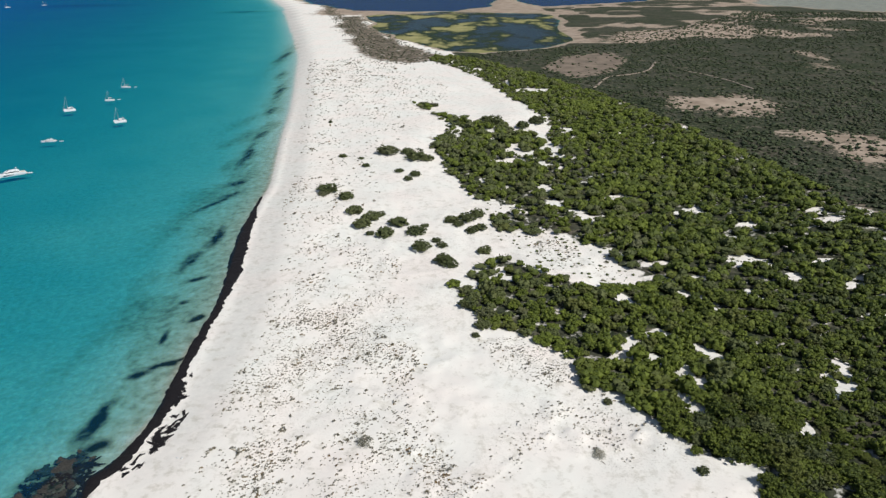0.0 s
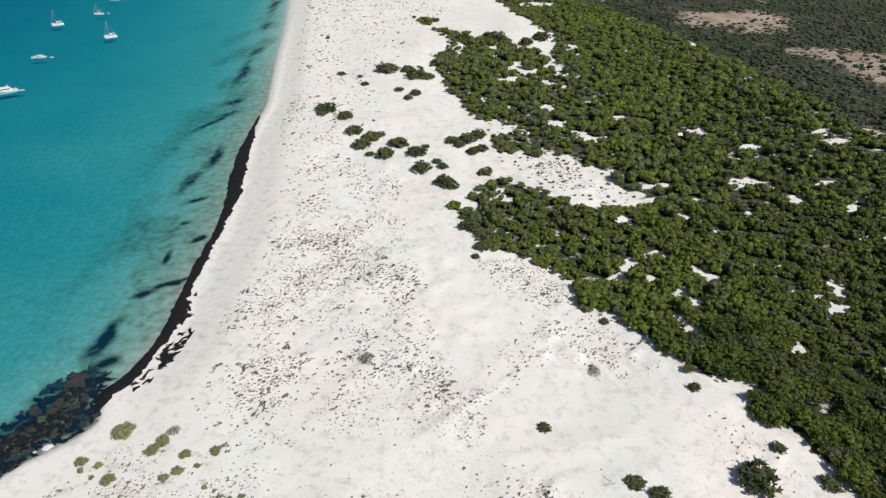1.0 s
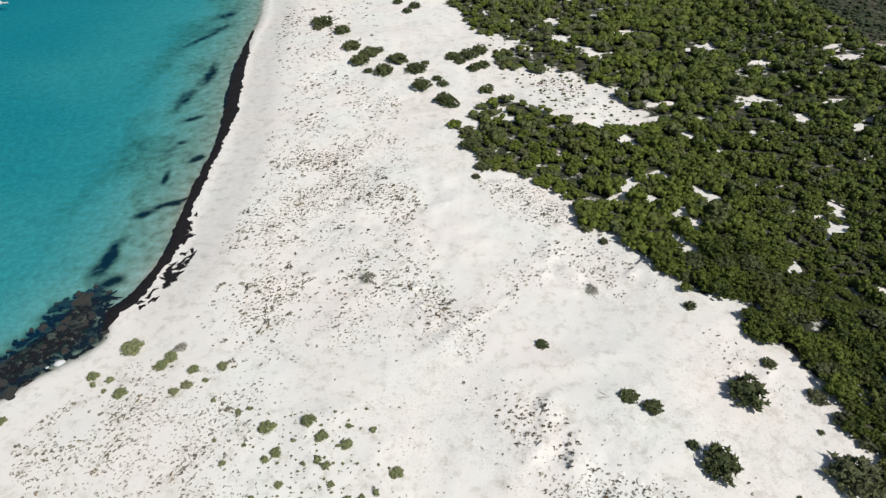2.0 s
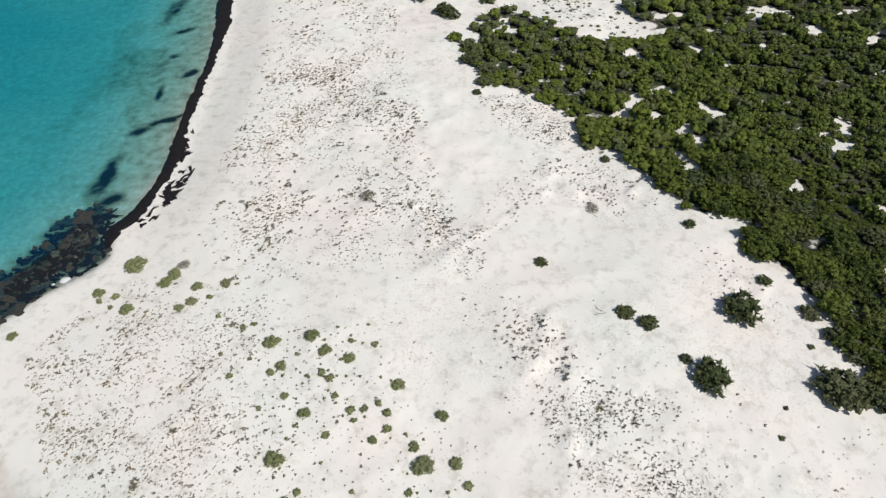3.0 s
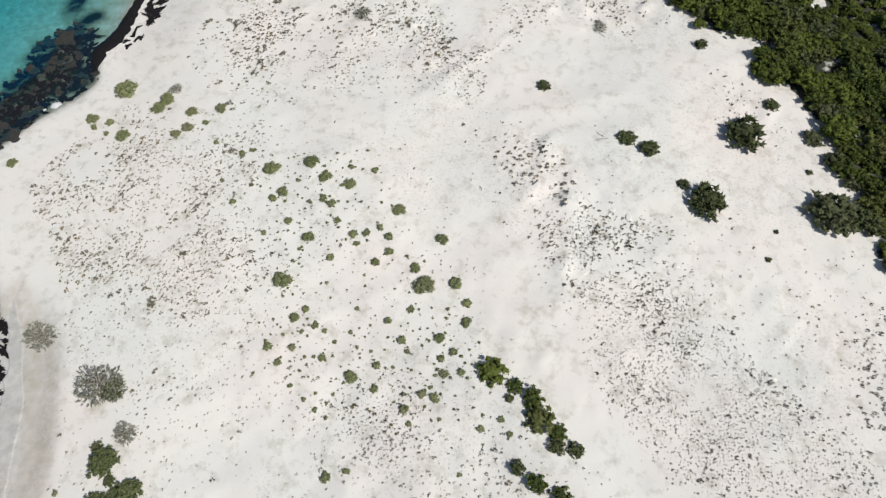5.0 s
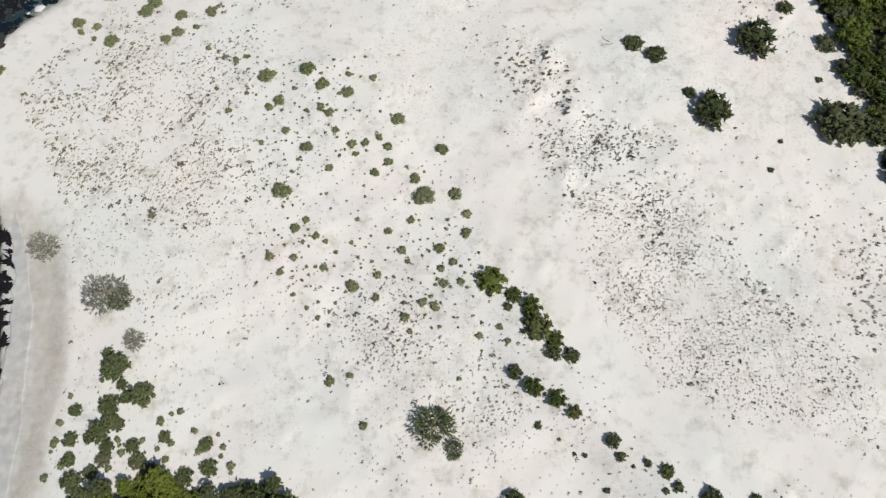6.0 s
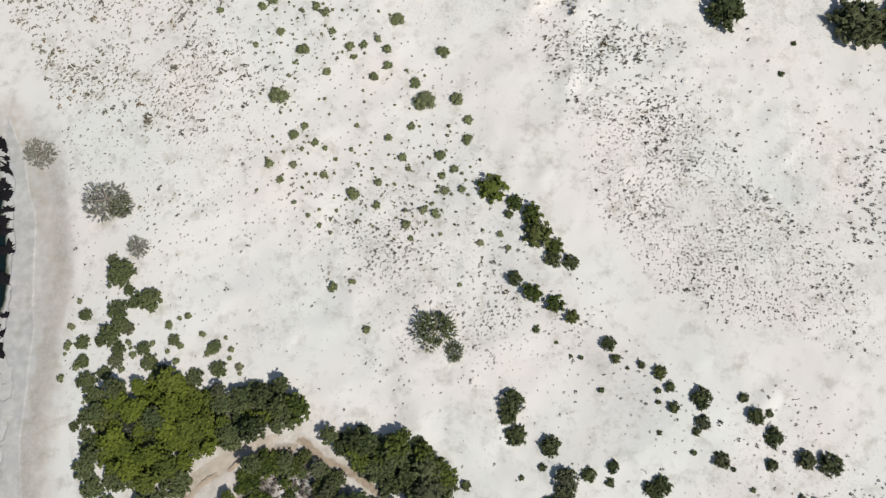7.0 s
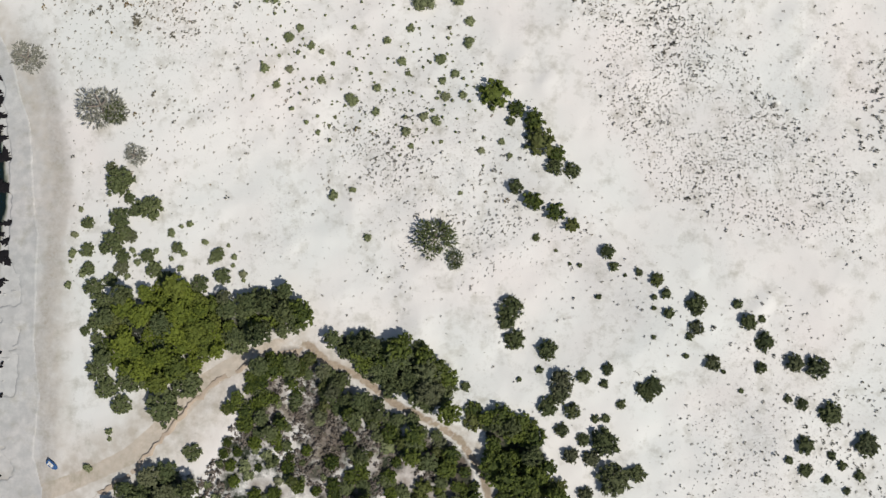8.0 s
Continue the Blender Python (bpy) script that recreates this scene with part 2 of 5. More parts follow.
def within(x, y, ring, soft):
    """1 well inside the ring, 0 well outside, half on its edge."""
    d = gap(x, y, ring + ring[:1])
    return np.clip(0.5 + np.where(inside(x, y, ring), d, -d) / (2 * soft), 0, 1)


def curve(points, parts=6):
    """A smooth line through the points."""
    p = [Vector((*q, 0)) for q in points]
    p = [2 * p[0] - p[1]] + p + [2 * p[-1] - p[-2]]
    line = []
    for a, b, c, d in zip(p, p[1:], p[2:], p[3:]):
        for i in range(parts):
            t = i / parts
            q = 0.5 * (2 * b + (c - a) * t + (2 * a - 5 * b + 4 * c - d) * t * t + (3 * b - a - 3 * c + d) * t ** 3)
            line.append((q.x, q.y))
    return line + [(p[-2].x, p[-2].y)]


# the shore, from south to north
SHORE = [(-88, -400), (-87, -120), (-86, -58), (-84.5, -30), (-83.5, 4), (-83.5, 15), (-84, 24), (-88, 45), (-95, 60), (-105, 76), (-105, 93), (-97, 104),
         (-88, 114), (-90, 125), (-86, 133), (-83.3, 151), (-85, 176), (-86, 199), (-87, 225), (-98, 303), (-102, 363), (-117, 455),
         (-134, 568), (-166, 746), (-203, 934), (-303, 1346), (-508, 2045), (-1500, 4800)]
COAST = curve(SHORE, 5)
LAND = COAST + [(9000, 4800), (9000, -400)]
LAGOON_NEAR = [(-178, 1498), (-31, 1589), (226, 1558), (245, 1400), (225, 1256), (199, 1049), (142, 962), (66, 904), (-3, 921), (-55, 1028), (-122, 1235)]
LAGOON_FAR = [(-420, 1989), (-300, 2900), (300, 2900), (200, 2200), (122, 1767), (21, 1600), (-219, 1632)]
LAGOON_EAST = [(241, 1767), (207, 2094), (300, 2600), (900, 2600), (595, 1989)]
SALT_PAN = [(848, 1829), (989, 2600), (2600, 2600), (1700, 1500), (1164, 1542), (948, 1656)]
FOREST = [(-25, 850), (13, 776), (41, 692), (58, 618), (70, 564), (80, 521), (82, 476), (78, 463), (60, 474), (48, 490), (16, 512), (-2, 540), (-26, 582), (-24, 572), (-3, 517), (2, 476), (-3, 448), (-9, 430), (4, 370), (21, 318), (26, 285), (58, 282), (63, 255),
          (81, 241), (72, 224), (49, 231), (26, 257), (1, 227), (17, 198), (42, 181), (44, 163), (52, 160), (60, 147), (65, 137), (68, 130),
          (78, 126), (73, 121), (87, 110), (90, 100), (91, 86), (93, 77), (91, 60), (180, 60), (240, 200), (225, 298), (213, 315), (211, 349),
          (201, 408), (185, 480), (164, 559), (144, 627), (110, 700), (75, 780), (20, 865)]
GROVE_BEACH = [(-62, 1), (-53, 5), (-46, 1), (-37, 2), (-28, 3), (-23, -5), (-36, -10), (-44, -13), (-47, -16), (-57, -17), (-62, -11)]
GROVE_BEND = [(-22, -6), (-14, -5), (-5, -7), (2, -13), (2, -21), (-7, -16), (-15, -12), (-20, -9)]
GROVE_TRACK = [(-41, -19), (-37, -12), (-29, -8), (-22, -9), (-16, -14), (-9, -19), (-1, -23), (5, -30), (7, -40), (-29, -40), (-27, -27), (-35, -24)]
GROVE_EAST = [(4, -19), (10, -17), (16, -22), (21, -33), (23, -45), (12, -45), (7, -27)]
GROVE_LOW = [(-60, -34), (-55, -31), (-46, -31), (-45, -35), (-49, -45), (-62, -45)]
HEATHLAND = [(-36, -16), (-30, -10), (-24, -10), (-19, -13), (-9, -21), (0, -27), (4, -50), (-45, -50), (-45, -33), (-39, -25)]
TRACK_BEACH = [(-78, -36), (-65, -32.5), (-57, -28.5), (-52, -24), (-47.5, -18.6), (-43.5, -14), (-37.4, -10.3), (-30, -7.8), (-25, -8)]
BROWN_STRIP = [(-88, 56), (-82, 46), (-76, 31), (-73.5, 20), (-72.5, 6), (-72, -6), (-71.5, -18), (-70, -30), (-68, -45)]
TRACK_WOOD = [(-25, -8), (-21.6, -11), (-15.2, -14.2), (-8.8, -17.8), (-2.5, -21.4), (2.7, -25.5), (6.9, -31.6), (10, -45)]
FIELD = [(116, 773), (158, 865), (227, 908), (232, 840), (187, 741), (143, 705)]
MARSH = [(-380, 2060), (-330, 2060), (-250, 1620), (-208, 1449), (-175, 1477), (-53, 980), (4, 875), (-10, 808), (-57, 794), (-108, 891), (-186, 1218)]
BARE = [[(213, 590), (268, 610), (295, 577), (284, 533), (242, 513), (236, 544), (203, 544)],
        [(249, 461), (263, 482), (294, 461), (320, 440), (300, 398), (265, 386), (258, 398), (273, 431), (259, 441)],
        [(255, 1026), (296, 1159), (478, 1233), (582, 1285), (485, 1062), (411, 1077)], [(212, 349), (221, 349), (222, 335), (210, 331)]]
TRACKS_FAR = [[(148, 643), (176, 707), (202, 724), (233, 755), (261, 818)], [(273, 751), (289, 724), (299, 674), (303, 629)], [(256, 1108), (309, 1080), (362, 1138), (442, 1242), (570, 1414)], [(595, 1389), (537, 1242), (478, 1095)],
              [(-298, 1615), (-106, 1536), (99, 1583), (302, 1703), (628, 1842)]]
# winding openings of bare sand in the forest
SAND_LANES = [[(56, 176), (62, 185), (68, 190), (76, 195), (79, 191)], [(61, 181), (68, 178), (70, 174)], [(76, 173), (76, 165), (79, 163)], [(72, 158), (74, 150)],
              [(85, 183), (91, 171)], [(69, 220), (74, 213), (76, 209)], [(93, 224), (99, 220)], [(100, 211), (106, 203)], [(127, 174), (126, 170), (128, 167)],
              [(172, 238), (172, 231)], [(178, 290), (179, 286)], [(67, 129), (80, 128)], [(65, 239), (75, 234), (96, 234)], [(73, 258), (72, 244)], [(100, 146), (99, 141)]]
# dense young pines, and the shaded ride north of them
YOUNG_PINES = [(102, 196), (144, 174), (112, 122), (99, 132), (92, 158)]
RIDE = [(88, 222), (104, 212), (122, 202), (150, 188), (176, 178)]
REEF_RING = [(-116, 104), (-113, 112), (-107, 118), (-105, 130), (-99, 136), (-91, 133), (-89, 124), (-87, 114), (-95, 106), (-101, 95), (-108, 88)]
MOUND_FIELDS = [([(13, 93), (24, 97), (29, 84), (38, 76), (32, 68), (20, 77), (14, 85)], 1.0), ([(15, 128), (20, 142), (32, 158), (50, 158), (60, 141), (48, 127), (33, 136)], 1.0),
                ([(-10, 138), (2, 136), (11, 121), (9, 109), (-2, 107)], 0.8), ([(34, 90), (50, 90), (46, 80), (34, 80)], 0.6), ([(70, 112), (84, 104), (80, 94), (74, 98)], 0.7),
                ([(22, 62), (34, 70), (36, 60), (28, 54)], 0.9), ([(13, 47), (20, 46), (31, 25), (26, 21), (17, 34)], 0.6), ([(-42, 15), (-30, 11), (-19, 2), (-26, -1), (-38, 6)], 0.5),
                ([(48, 4), (62, 2), (70, -6), (60, -6), (48, -2)], 0.6), ([(58, 60), (74, 58), (80, 44), (70, 40)], 0.5)]
# seagrass beds: x, y, half length, half width, turn in degrees
SEAGRASS = [(-111, 259, 11, 2.8, 78), (-109, 285, 15, 3.2, 86), (-103, 240, 5, 2.0, 30), (-125, 331, 17, 2.0, 62), (-121, 345, 8, 2.5, 50), (-123, 365, 7, 4, 50), (-132, 425, 28, 3, 94), (-137, 475, 12, 3, 80),
            (-102, 220, 1.8, 1.8, 0), (-99, 195, 1.0, 5, 6), (-92, 207, 4, 2.2, 40), (-98, 172, 3.2, 2.2, 25), (-92, 178, 7, 1.8, 27), (-100, 150, 2.2, 10, -4), (-97, 139, 3.5, 3, 0),
            (-161, 640, 40, 3, 97), (-150, 560, 14, 3, 100), (-213, 897, 60, 4, 95), (-183, 740, 18, 3, 95), (-477, 1639, 30, 10, 0),
            (-1072, 1915, 110, 45, 0)]
CLEARINGS = [(64, 262, 9), (75, 300, 6), (95, 330, 6), (60, 345, 5),
             (120, 330, 5), (74, 430, 8), (60, 480, 9), (126, 310, 5), (150, 290, 5),
             (46, 400, 6), (90, 250, 4), (104, 236, 4), (118, 222, 3)]


def shore_side(x, y):
    """Metres from the water's edge, above 0 on land."""
    d = gap(x, y, COAST)
    near = step(-y, -480, -230)
    return np.where(inside(x, y, LAND), d, -d) + near * (0.9 * wave(x, y, 11, 3) + 0.35 * wave(x, y, 3.5, 4))


def lagoon_side(x, y):
    wx, wy = x + 14 * wave(x, y, 60, 8), y + 18 * wave(x, y, 90, 9)
    return np.maximum.reduce([within(wx, wy, r, 12) for r in (LAGOON_NEAR, LAGOON_FAR, LAGOON_EAST, SALT_PAN)])


def glade(x, y):
    """Above 0 where the dune forest opens on sand."""
    west = step(-x, -115, -50) * step(y, 230, 290)
    return waves(x, y, 12, 71) + 0.4 * wave(x, y, 45, 72) - 1.02 + 0.42 * west


def opening(x, y):
    """1 in the winding sandy openings of the forest."""
    cut = np.zeros(np.shape(x))
    bx, by = x + 3.2 * wave(x, y, 7, 53) + 1.4 * wave(x, y, 3, 88), y + 3.2 * wave(x, y, 7, 54) + 1.4 * wave(x, y, 3, 89)
    for cx, cy, r in CLEARINGS:
        cut = np.maximum(cut, 1 - step(np.hypot((bx - cx) * 0.65, by - cy), r * 0.55, r))
    for line in SAND_LANES:
        half = 3.0 if line[0][0] < 95 else 2.0
        cut = np.maximum(cut, 1 - step(gap(0.5 * (x + bx), 0.5 * (y + by), line), 0.4 * half, half))
    return cut


def height(x, y):
    s = shore_side(x, y)
    sea = -np.minimum(np.minimum(np.minimum(0.3 * -s, 0.45 + 0.052 * -s), 2.0 + 0.0125 * -s), 12.0) + 0.25 * waves(x, y, 40, 12) * step(-s, 10, 60)
    dunes = 1.1 * waves(x, y, 46, 31, 2) + 0.55 * (0.5 - np.abs(wave(x + 0.6 * y, y - 0.3 * x, 13, 35))) + (0.10 + 0.14 * step(wave(x, y, 38, 41), 0.0, 0.7)) * waves(x, y, 5.0, 37, 2)
    # slip face of the main dune, east of the crest bushes
    crest = (x - 12) * 0.72 + (y - 30) * 0.69 + 2.0 * wave(x, y, 20, 39)
    dunes = dunes + 1.3 * step(-np.abs(crest), -9, 0) * step(-np.abs(y - 10), -60, -20)
    land = 0.07 * np.minimum(s, 4) + 1.5 * step(s, 3, 34) + dunes * step(s, 18, 50) * step(-y, -700, -350)
    # sand held by grass in strings of mounds, each with a tail down the wind
    u, v = 0.72 * x + 0.69 * y, 0.72 * y - 0.69 * x
    mounds = np.maximum.reduce([w * within(x, y, r, 5) for r, w in MOUND_FIELDS])
    land = land + 1.25 * mounds * np.maximum(wave(u * 0.55, v, 3.4, 43) + 0.35 * wave(x, y, 9, 44) - 0.12, 0)
    # high white dune before the forest
    north = step(y, 300, 400) * step(-y, -760, -600) * step(s, 30, 70) * (1 - within(x, y, FOREST, 14))
    land = land + north * (1.8 * (1 - np.abs(wave(x + 0.3 * y, y * 0.8, 62, 45))) + 1.0 * waves(x, y, 34, 46, 2))
    z = np.where(s > 0, land, sea)
    reef = within(x, y, REEF_RING, 5)
    z = np.where(s < 0, np.maximum(z, -0.2 - 14.0 * (1 - reef)), z)
    pond = lagoon_side(x, y)
    z = z * (1 - pond) - 0.9 * pond
    return z


# ---------------------------------------------------------------- mesh helpers
def mesh_of(name, verts, faces, mat, smooth=False, fields=None):
    """A mesh from arrays of points and of triangles or quads."""
    me = bpy.data.meshes.new(name)
    verts, faces = np.asarray(verts, np.float32), np.asarray(faces, np.int32)
    n = faces.shape[1]
    me.vertices.add(len(verts))
    me.vertices.foreach_set("co", verts.ravel())
    me.loops.add(faces.size)
    me.loops.foreach_set("vertex_index", faces.ravel())
    me.polygons.add(len(faces))
    me.polygons.foreach_set("loop_start", np.arange(0, faces.size, n, dtype=np.int32))
    me.polygons.foreach_set("use_smooth", np.full(len(faces), smooth, dtype=bool))
    for key, values in (fields or {}).items():
        me.attributes.new(key, "FLOAT", "POINT").data.foreach_set("value", np.asarray(values, np.float32))
    me.materials.append(mat)
    me.update(calc_edges=True)
    me.validate()
    return me


def part(name, data, parent, label=""):
    ob = new(name, data)
    ob.parent = parent
    return tagged(ob, label=label) if label else ob


def from_bm(name, bm, mat):
    me = bpy.data.meshes.new(name)
    bmesh.ops.recalc_face_normals(bm, faces=bm.faces)
    bm.to_mesh(me)
    bm.free()
    me.materials.append(mat)
    return me


def axis(lo, hi, first, last, pitch, grow):
    """Steps of pitch between lo and hi that widen outwards."""
    a = list(np.arange(lo, hi + 1e-6, pitch))
    s = pitch
    while a[-1] < last:
        s *= grow
        a.append(a[-1] + s)
    s = pitch
    while a[0] > first:
        s *= grow
        a.insert(0, a[0] - s)
    return np.array(a)


def sheet(xs, ys):
    gx, gy = np.meshgrid(xs, ys)
    n = len(xs)
    i = (np.arange(len(ys) - 1)[:, None] * n + np.arange(n - 1)[None, :]).ravel()
    return gx.ravel(), gy.ravel(), np.stack([i, i + 1, i + n + 1, i + n], 1)


# ---------------------------------------------------------------- ground and water
def build_ground():
    x, y, quads = sheet(axis(-116, 98, -5000, 5000, 0.85, 1.08), axis(-46, 215, -2500, 5000, 0.85, 1.024))
    z = height(x, y)
    s = shore_side(x, y)
    wx, wy = x + 2.5 * wave(x, y, 9, 51), y + 2.5 * wave(x, y, 9, 52)
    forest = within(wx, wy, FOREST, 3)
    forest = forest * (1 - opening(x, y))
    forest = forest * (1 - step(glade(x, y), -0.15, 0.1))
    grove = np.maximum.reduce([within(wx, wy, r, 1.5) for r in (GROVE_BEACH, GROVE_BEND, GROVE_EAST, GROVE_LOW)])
    plain = step(x - np.interp(y, [60, 200, 298, 349, 480, 627, 794, 900, 1500], [175, 240, 222, 209, 186, 144, 30, 10, 240]), -6, 10) * step(y, 40, 120)
    bare = np.maximum.reduce([within(x + 12 * wave(x, y, 22, 55), y + 14 * wave(x, y, 30, 56), r, 24) for r in BARE])
    bare = np.maximum(0.95 * bare, 0.63 * step(waves(x, y, 70, 57) + 0.75 * step(y, 850, 1200), 0.6, 1.0) * step(y, 500, 900))
    pond = lagoon_side(x, y)
    shoreband = step(pond, 0.02, 0.3) * (1 - step(pond, 0.6, 0.9))
    field = within(x, y, FIELD, 12)
    marsh = within(x + 15 * wave(x, y, 40, 58), y + 25 * wave(x, y, 60, 59), MARSH, 14)
    # dark green cover on the plain, repeated under the forest and grove trees
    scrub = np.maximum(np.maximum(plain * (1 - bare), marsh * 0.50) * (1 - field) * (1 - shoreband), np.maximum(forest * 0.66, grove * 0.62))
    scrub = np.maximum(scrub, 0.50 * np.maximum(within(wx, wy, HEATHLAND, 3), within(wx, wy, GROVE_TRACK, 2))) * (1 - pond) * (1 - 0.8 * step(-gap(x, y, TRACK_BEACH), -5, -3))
    rust = np.maximum.reduce([field, 0.58 * within(wx, wy, [(86, 869), (113, 945), (212, 986), (230, 890), (211, 793), (178, 744), (124, 728), (106, 744)], 20), marsh * 0.66, np.maximum(within(wx, wy, HEATHLAND, 4), within(wx, wy, GROVE_TRACK, 2)) * 0.52, shoreband * 0.35])
    ends = 0.45 + 0.55 * step(-x, 27, 37)
    dirt = ends * step(-gap(x + 0.35 * (wx - x), y + 0.35 * (wy - y), TRACK_BEACH), -2.3, -1.0)
    shoulder = ends * step(-gap(wx, wy, TRACK_BEACH), -9, -2.5)
    clay = step(-gap(x + 0.3 * (wx - x), y + 0.3 * (wy - y), TRACK_WOOD), -1.9, 0.5)
    shoulder = np.maximum(shoulder, step(-gap(wx, wy, TRACK_WOOD), -2.6, -1.0))
    # trodden brown strip behind the shelf of the southern beach, widest where the track comes down
    strip = gap(x + 0.4 * (wx - x), y + 0.4 * (wy - y), BROWN_STRIP)
    shoulder = np.maximum(shoulder, 0.72 * step(-strip, -4.8, -0.6))
    shoulder = np.maximum(shoulder, 0.85 * within(wx, wy, [(-74, -38), (-72, -27), (-62, -24), (-54, -19), (-47, -14), (-38, -13), (-38, -18), (-44, -26), (-50, -31), (-56, -38)], 3))
    south = step(-y, -62, -40)
    damp = 0.62 * step(s, 0.3, 2.0) * (1 - step(s, 9, 15)) * south + 0.8 * step(-s / (1 + np.maximum(y - 200, 0) / 120), -2.2, 0.5)
    swing = s + 1.3 * wave(x, y, 13, 65) + 0.6 * wave(x, y, 4, 66)
    shingle = 0.60 * step(swing, 7.5, 9.5) * (1 - step(swing, 10.5, 15.5)) * south
    damp = damp + 0.35 * step(s, 4, 8) * (1 - step(s, 15, 24)) * step(y, 100, 150)
    weed = np.zeros_like(x)
    for cx, cy, a, b, turn in SEAGRASS:
        c, d = math.cos(radians(turn)), math.sin(radians(turn))
        bx, by = x - cx + 0.35 * min(a, b) * wave(x, y, 4, 68) + 0.8 * min(a, b) * wave(x, y, 12, 70), y - cy + 0.35 * min(a, b) * wave(x, y, 4, 69)
        u, v = (bx * c + by * d) / a, (by * c - bx * d) / b
        weed = np.maximum(weed, (1.05 if cy < 230 else 0.82) * np.exp(-0.8 * (u * u + v * v) - 0.5 * np.abs(wave(x, y, 3.5, 67))) + 0.32 * np.exp(-0.16 * (u * u + v * v)))
    drift = step(waves(x * 1.3, y * 0.35, 15, 64), -0.2, 0.6) * step(y, 165, 200) * (1 - step(y, 430, 520))
    weed = np.maximum(weed, 0.55 * np.exp(-((s + 17) / 10) ** 2) * drift)
    weed = np.maximum(weed, 0.44 * step(-s, 2, 6) * (1 - step(-s, 30, 55)) * step(wave(x * 1.4, y * 0.6, 16, 61), -0.2, 0.5) * step(y, 150, 190) * (1 - step(y, 500, 700)))
    weed = np.maximum(weed, 0.40 * np.exp(-((s + 4) / 20) ** 2) * step(y, 95, 165) * (1 - step(y, 330, 600)))
    weed = np.maximum(weed, 0.95 * within(wx, wy, REEF_RING, 5))
    weed = np.maximum(weed, 0.9 * step(pond, 0.5, 0.8) * (1 - within(x, y, SALT_PAN, 20)))
    weed = np.maximum(weed, 1.2 * step(-y, -66, -54) * step(-s, -0.5, 0.5))
    weed = weed * np.maximum(step(-s, -0.6, 0.4), step(pond, 0.4, 0.6))
    litter = step(waves(x, y, 30, 63), -0.2, 0.5) * step(s, 24, 34)
    ground = tagged(new("ground", mesh_of("ground", np.stack([x, y, z], 1), quads, SAND, True, dict(
        scrub=scrub, rust=rust, dirt=dirt, shoulder=shoulder, clay=clay, shingle=shingle, bare=np.maximum.reduce([plain, marsh * 0.40, within(x, y, SALT_PAN, 20), shoreband * 0.8, 0.95 * step(y, 1440, 1540) * step(x, -330, -250)]), damp=np.clip(damp, 0, 1), weed=weed, litter=litter))),
        "white sand dunes, beach, maquis plain and sea bed in one sheet", "ground", kind="structure")
    return ground


def build_water():
    x, y, quads = sheet(axis(-190, -70, -5000, 0, 2.0, 1.05), axis(-60, 400, -2500, 5000, 3.0, 1.03))
    deep = np.maximum(-height(x, y), 0.0)
    keep = deep[quads].max(axis=1) > 0
    keep &= x[quads].mean(axis=1) < np.interp(y[quads].mean(axis=1), [-400, 400, 2045, 4800], [-70, -70, -480, -1450])
    tagged(new("water_sea", mesh_of("water_sea", np.stack([x, y, 0 * x], 1), quads[keep], SEA, True, dict(depth=deep))),
           "clear turquoise sea that deepens to blue offshore", "sea", kind="structure")
    for name, ring, label in (("water_lagoon_1", LAGOON_NEAR, "dark lagoon with yellow-green weed mats"), ("water_lagoon_2", LAGOON_FAR, "deep blue lagoon behind a causeway"),
                              ("water_lagoon_3", LAGOON_EAST, "blue lagoon at the far end of the plain"), ("water_salt_pan", SALT_PAN, "pale shallow salt pan")):
        px, py = [p[0] for p in ring], [p[1] for p in ring]
        x, y, quads = sheet(np.linspace(min(px) - 40, max(px) + 40, 60), np.linspace(min(py) - 60, max(py) + 60, 60))
        wet = (within(x + 14 * wave(x, y, 60, 8), y + 18 * wave(x, y, 90, 9), ring, 12) > 0.01) & (shore_side(x, y) > 20)
        quads = quads[wet[quads].any(axis=1)]
        tagged(new(name, mesh_of(name, np.stack([x, y, 0 * x + 0.05], 1), quads, {"water_lagoon_1": WEEDY, "water_salt_pan": BRINE}.get(name, LAGOON), True, dict(depth=np.maximum(0.05 - height(x, y), 0)))),
               label, "lagoon", kind="structure")


def build_tracks():
    """Pale earth tracks over the plain and the causeway between the lagoons."""
    for k, line in enumerate(TRACKS_FAR):
        p = np.array(curve(line, 12))
        way = np.gradient(p, axis=0)
        out = np.stack([-way[:, 1], way[:, 0]], 1) / np.linalg.norm(way, axis=1)[:, None]
        wide = (4.5 if len(line) == 5 and k == 2 else 2.6 if k == 3 else 1.3) * (1 + 0.3 * wave(p[:, 0], p[:, 1], 25, 97))
        rows = []
        for u, h in ((-1.0, -0.4), (-0.8, 0.35), (0.8, 0.35), (1.0, -0.4)):
            q = p + out * (u * wide)[:, None]
            rows.append(np.stack([q[:, 0], q[:, 1], np.maximum(height(p[:, 0], p[:, 1]), 0.0) + h], 1))
        v = np.stack(rows, 1)
        i = (np.arange(len(p) - 1)[:, None] * 4 + np.arange(3)[None, :]).ravel()
        ob = new("path_track_%d" % (k + 1), mesh_of("path_track", v.reshape(-1, 3), np.stack([i, i + 1, i + 5, i + 4], 1), EARTH, True))
        tagged(ob, "pale narrow earth track across the dark plain", "track", kind="structure")


build_ground()
build_water()
build_tracks()

# ---------------------------------------------------------------- plants
SPRAY = np.array([(1, 0, -0.5), (-0.5, 0.87, -0.5), (-0.5, -0.87, -0.5), (0, 0, 1)], float)
SPRAY_FACES = np.array([(0, 1, 3), (1, 2, 3), (2, 0, 3)])


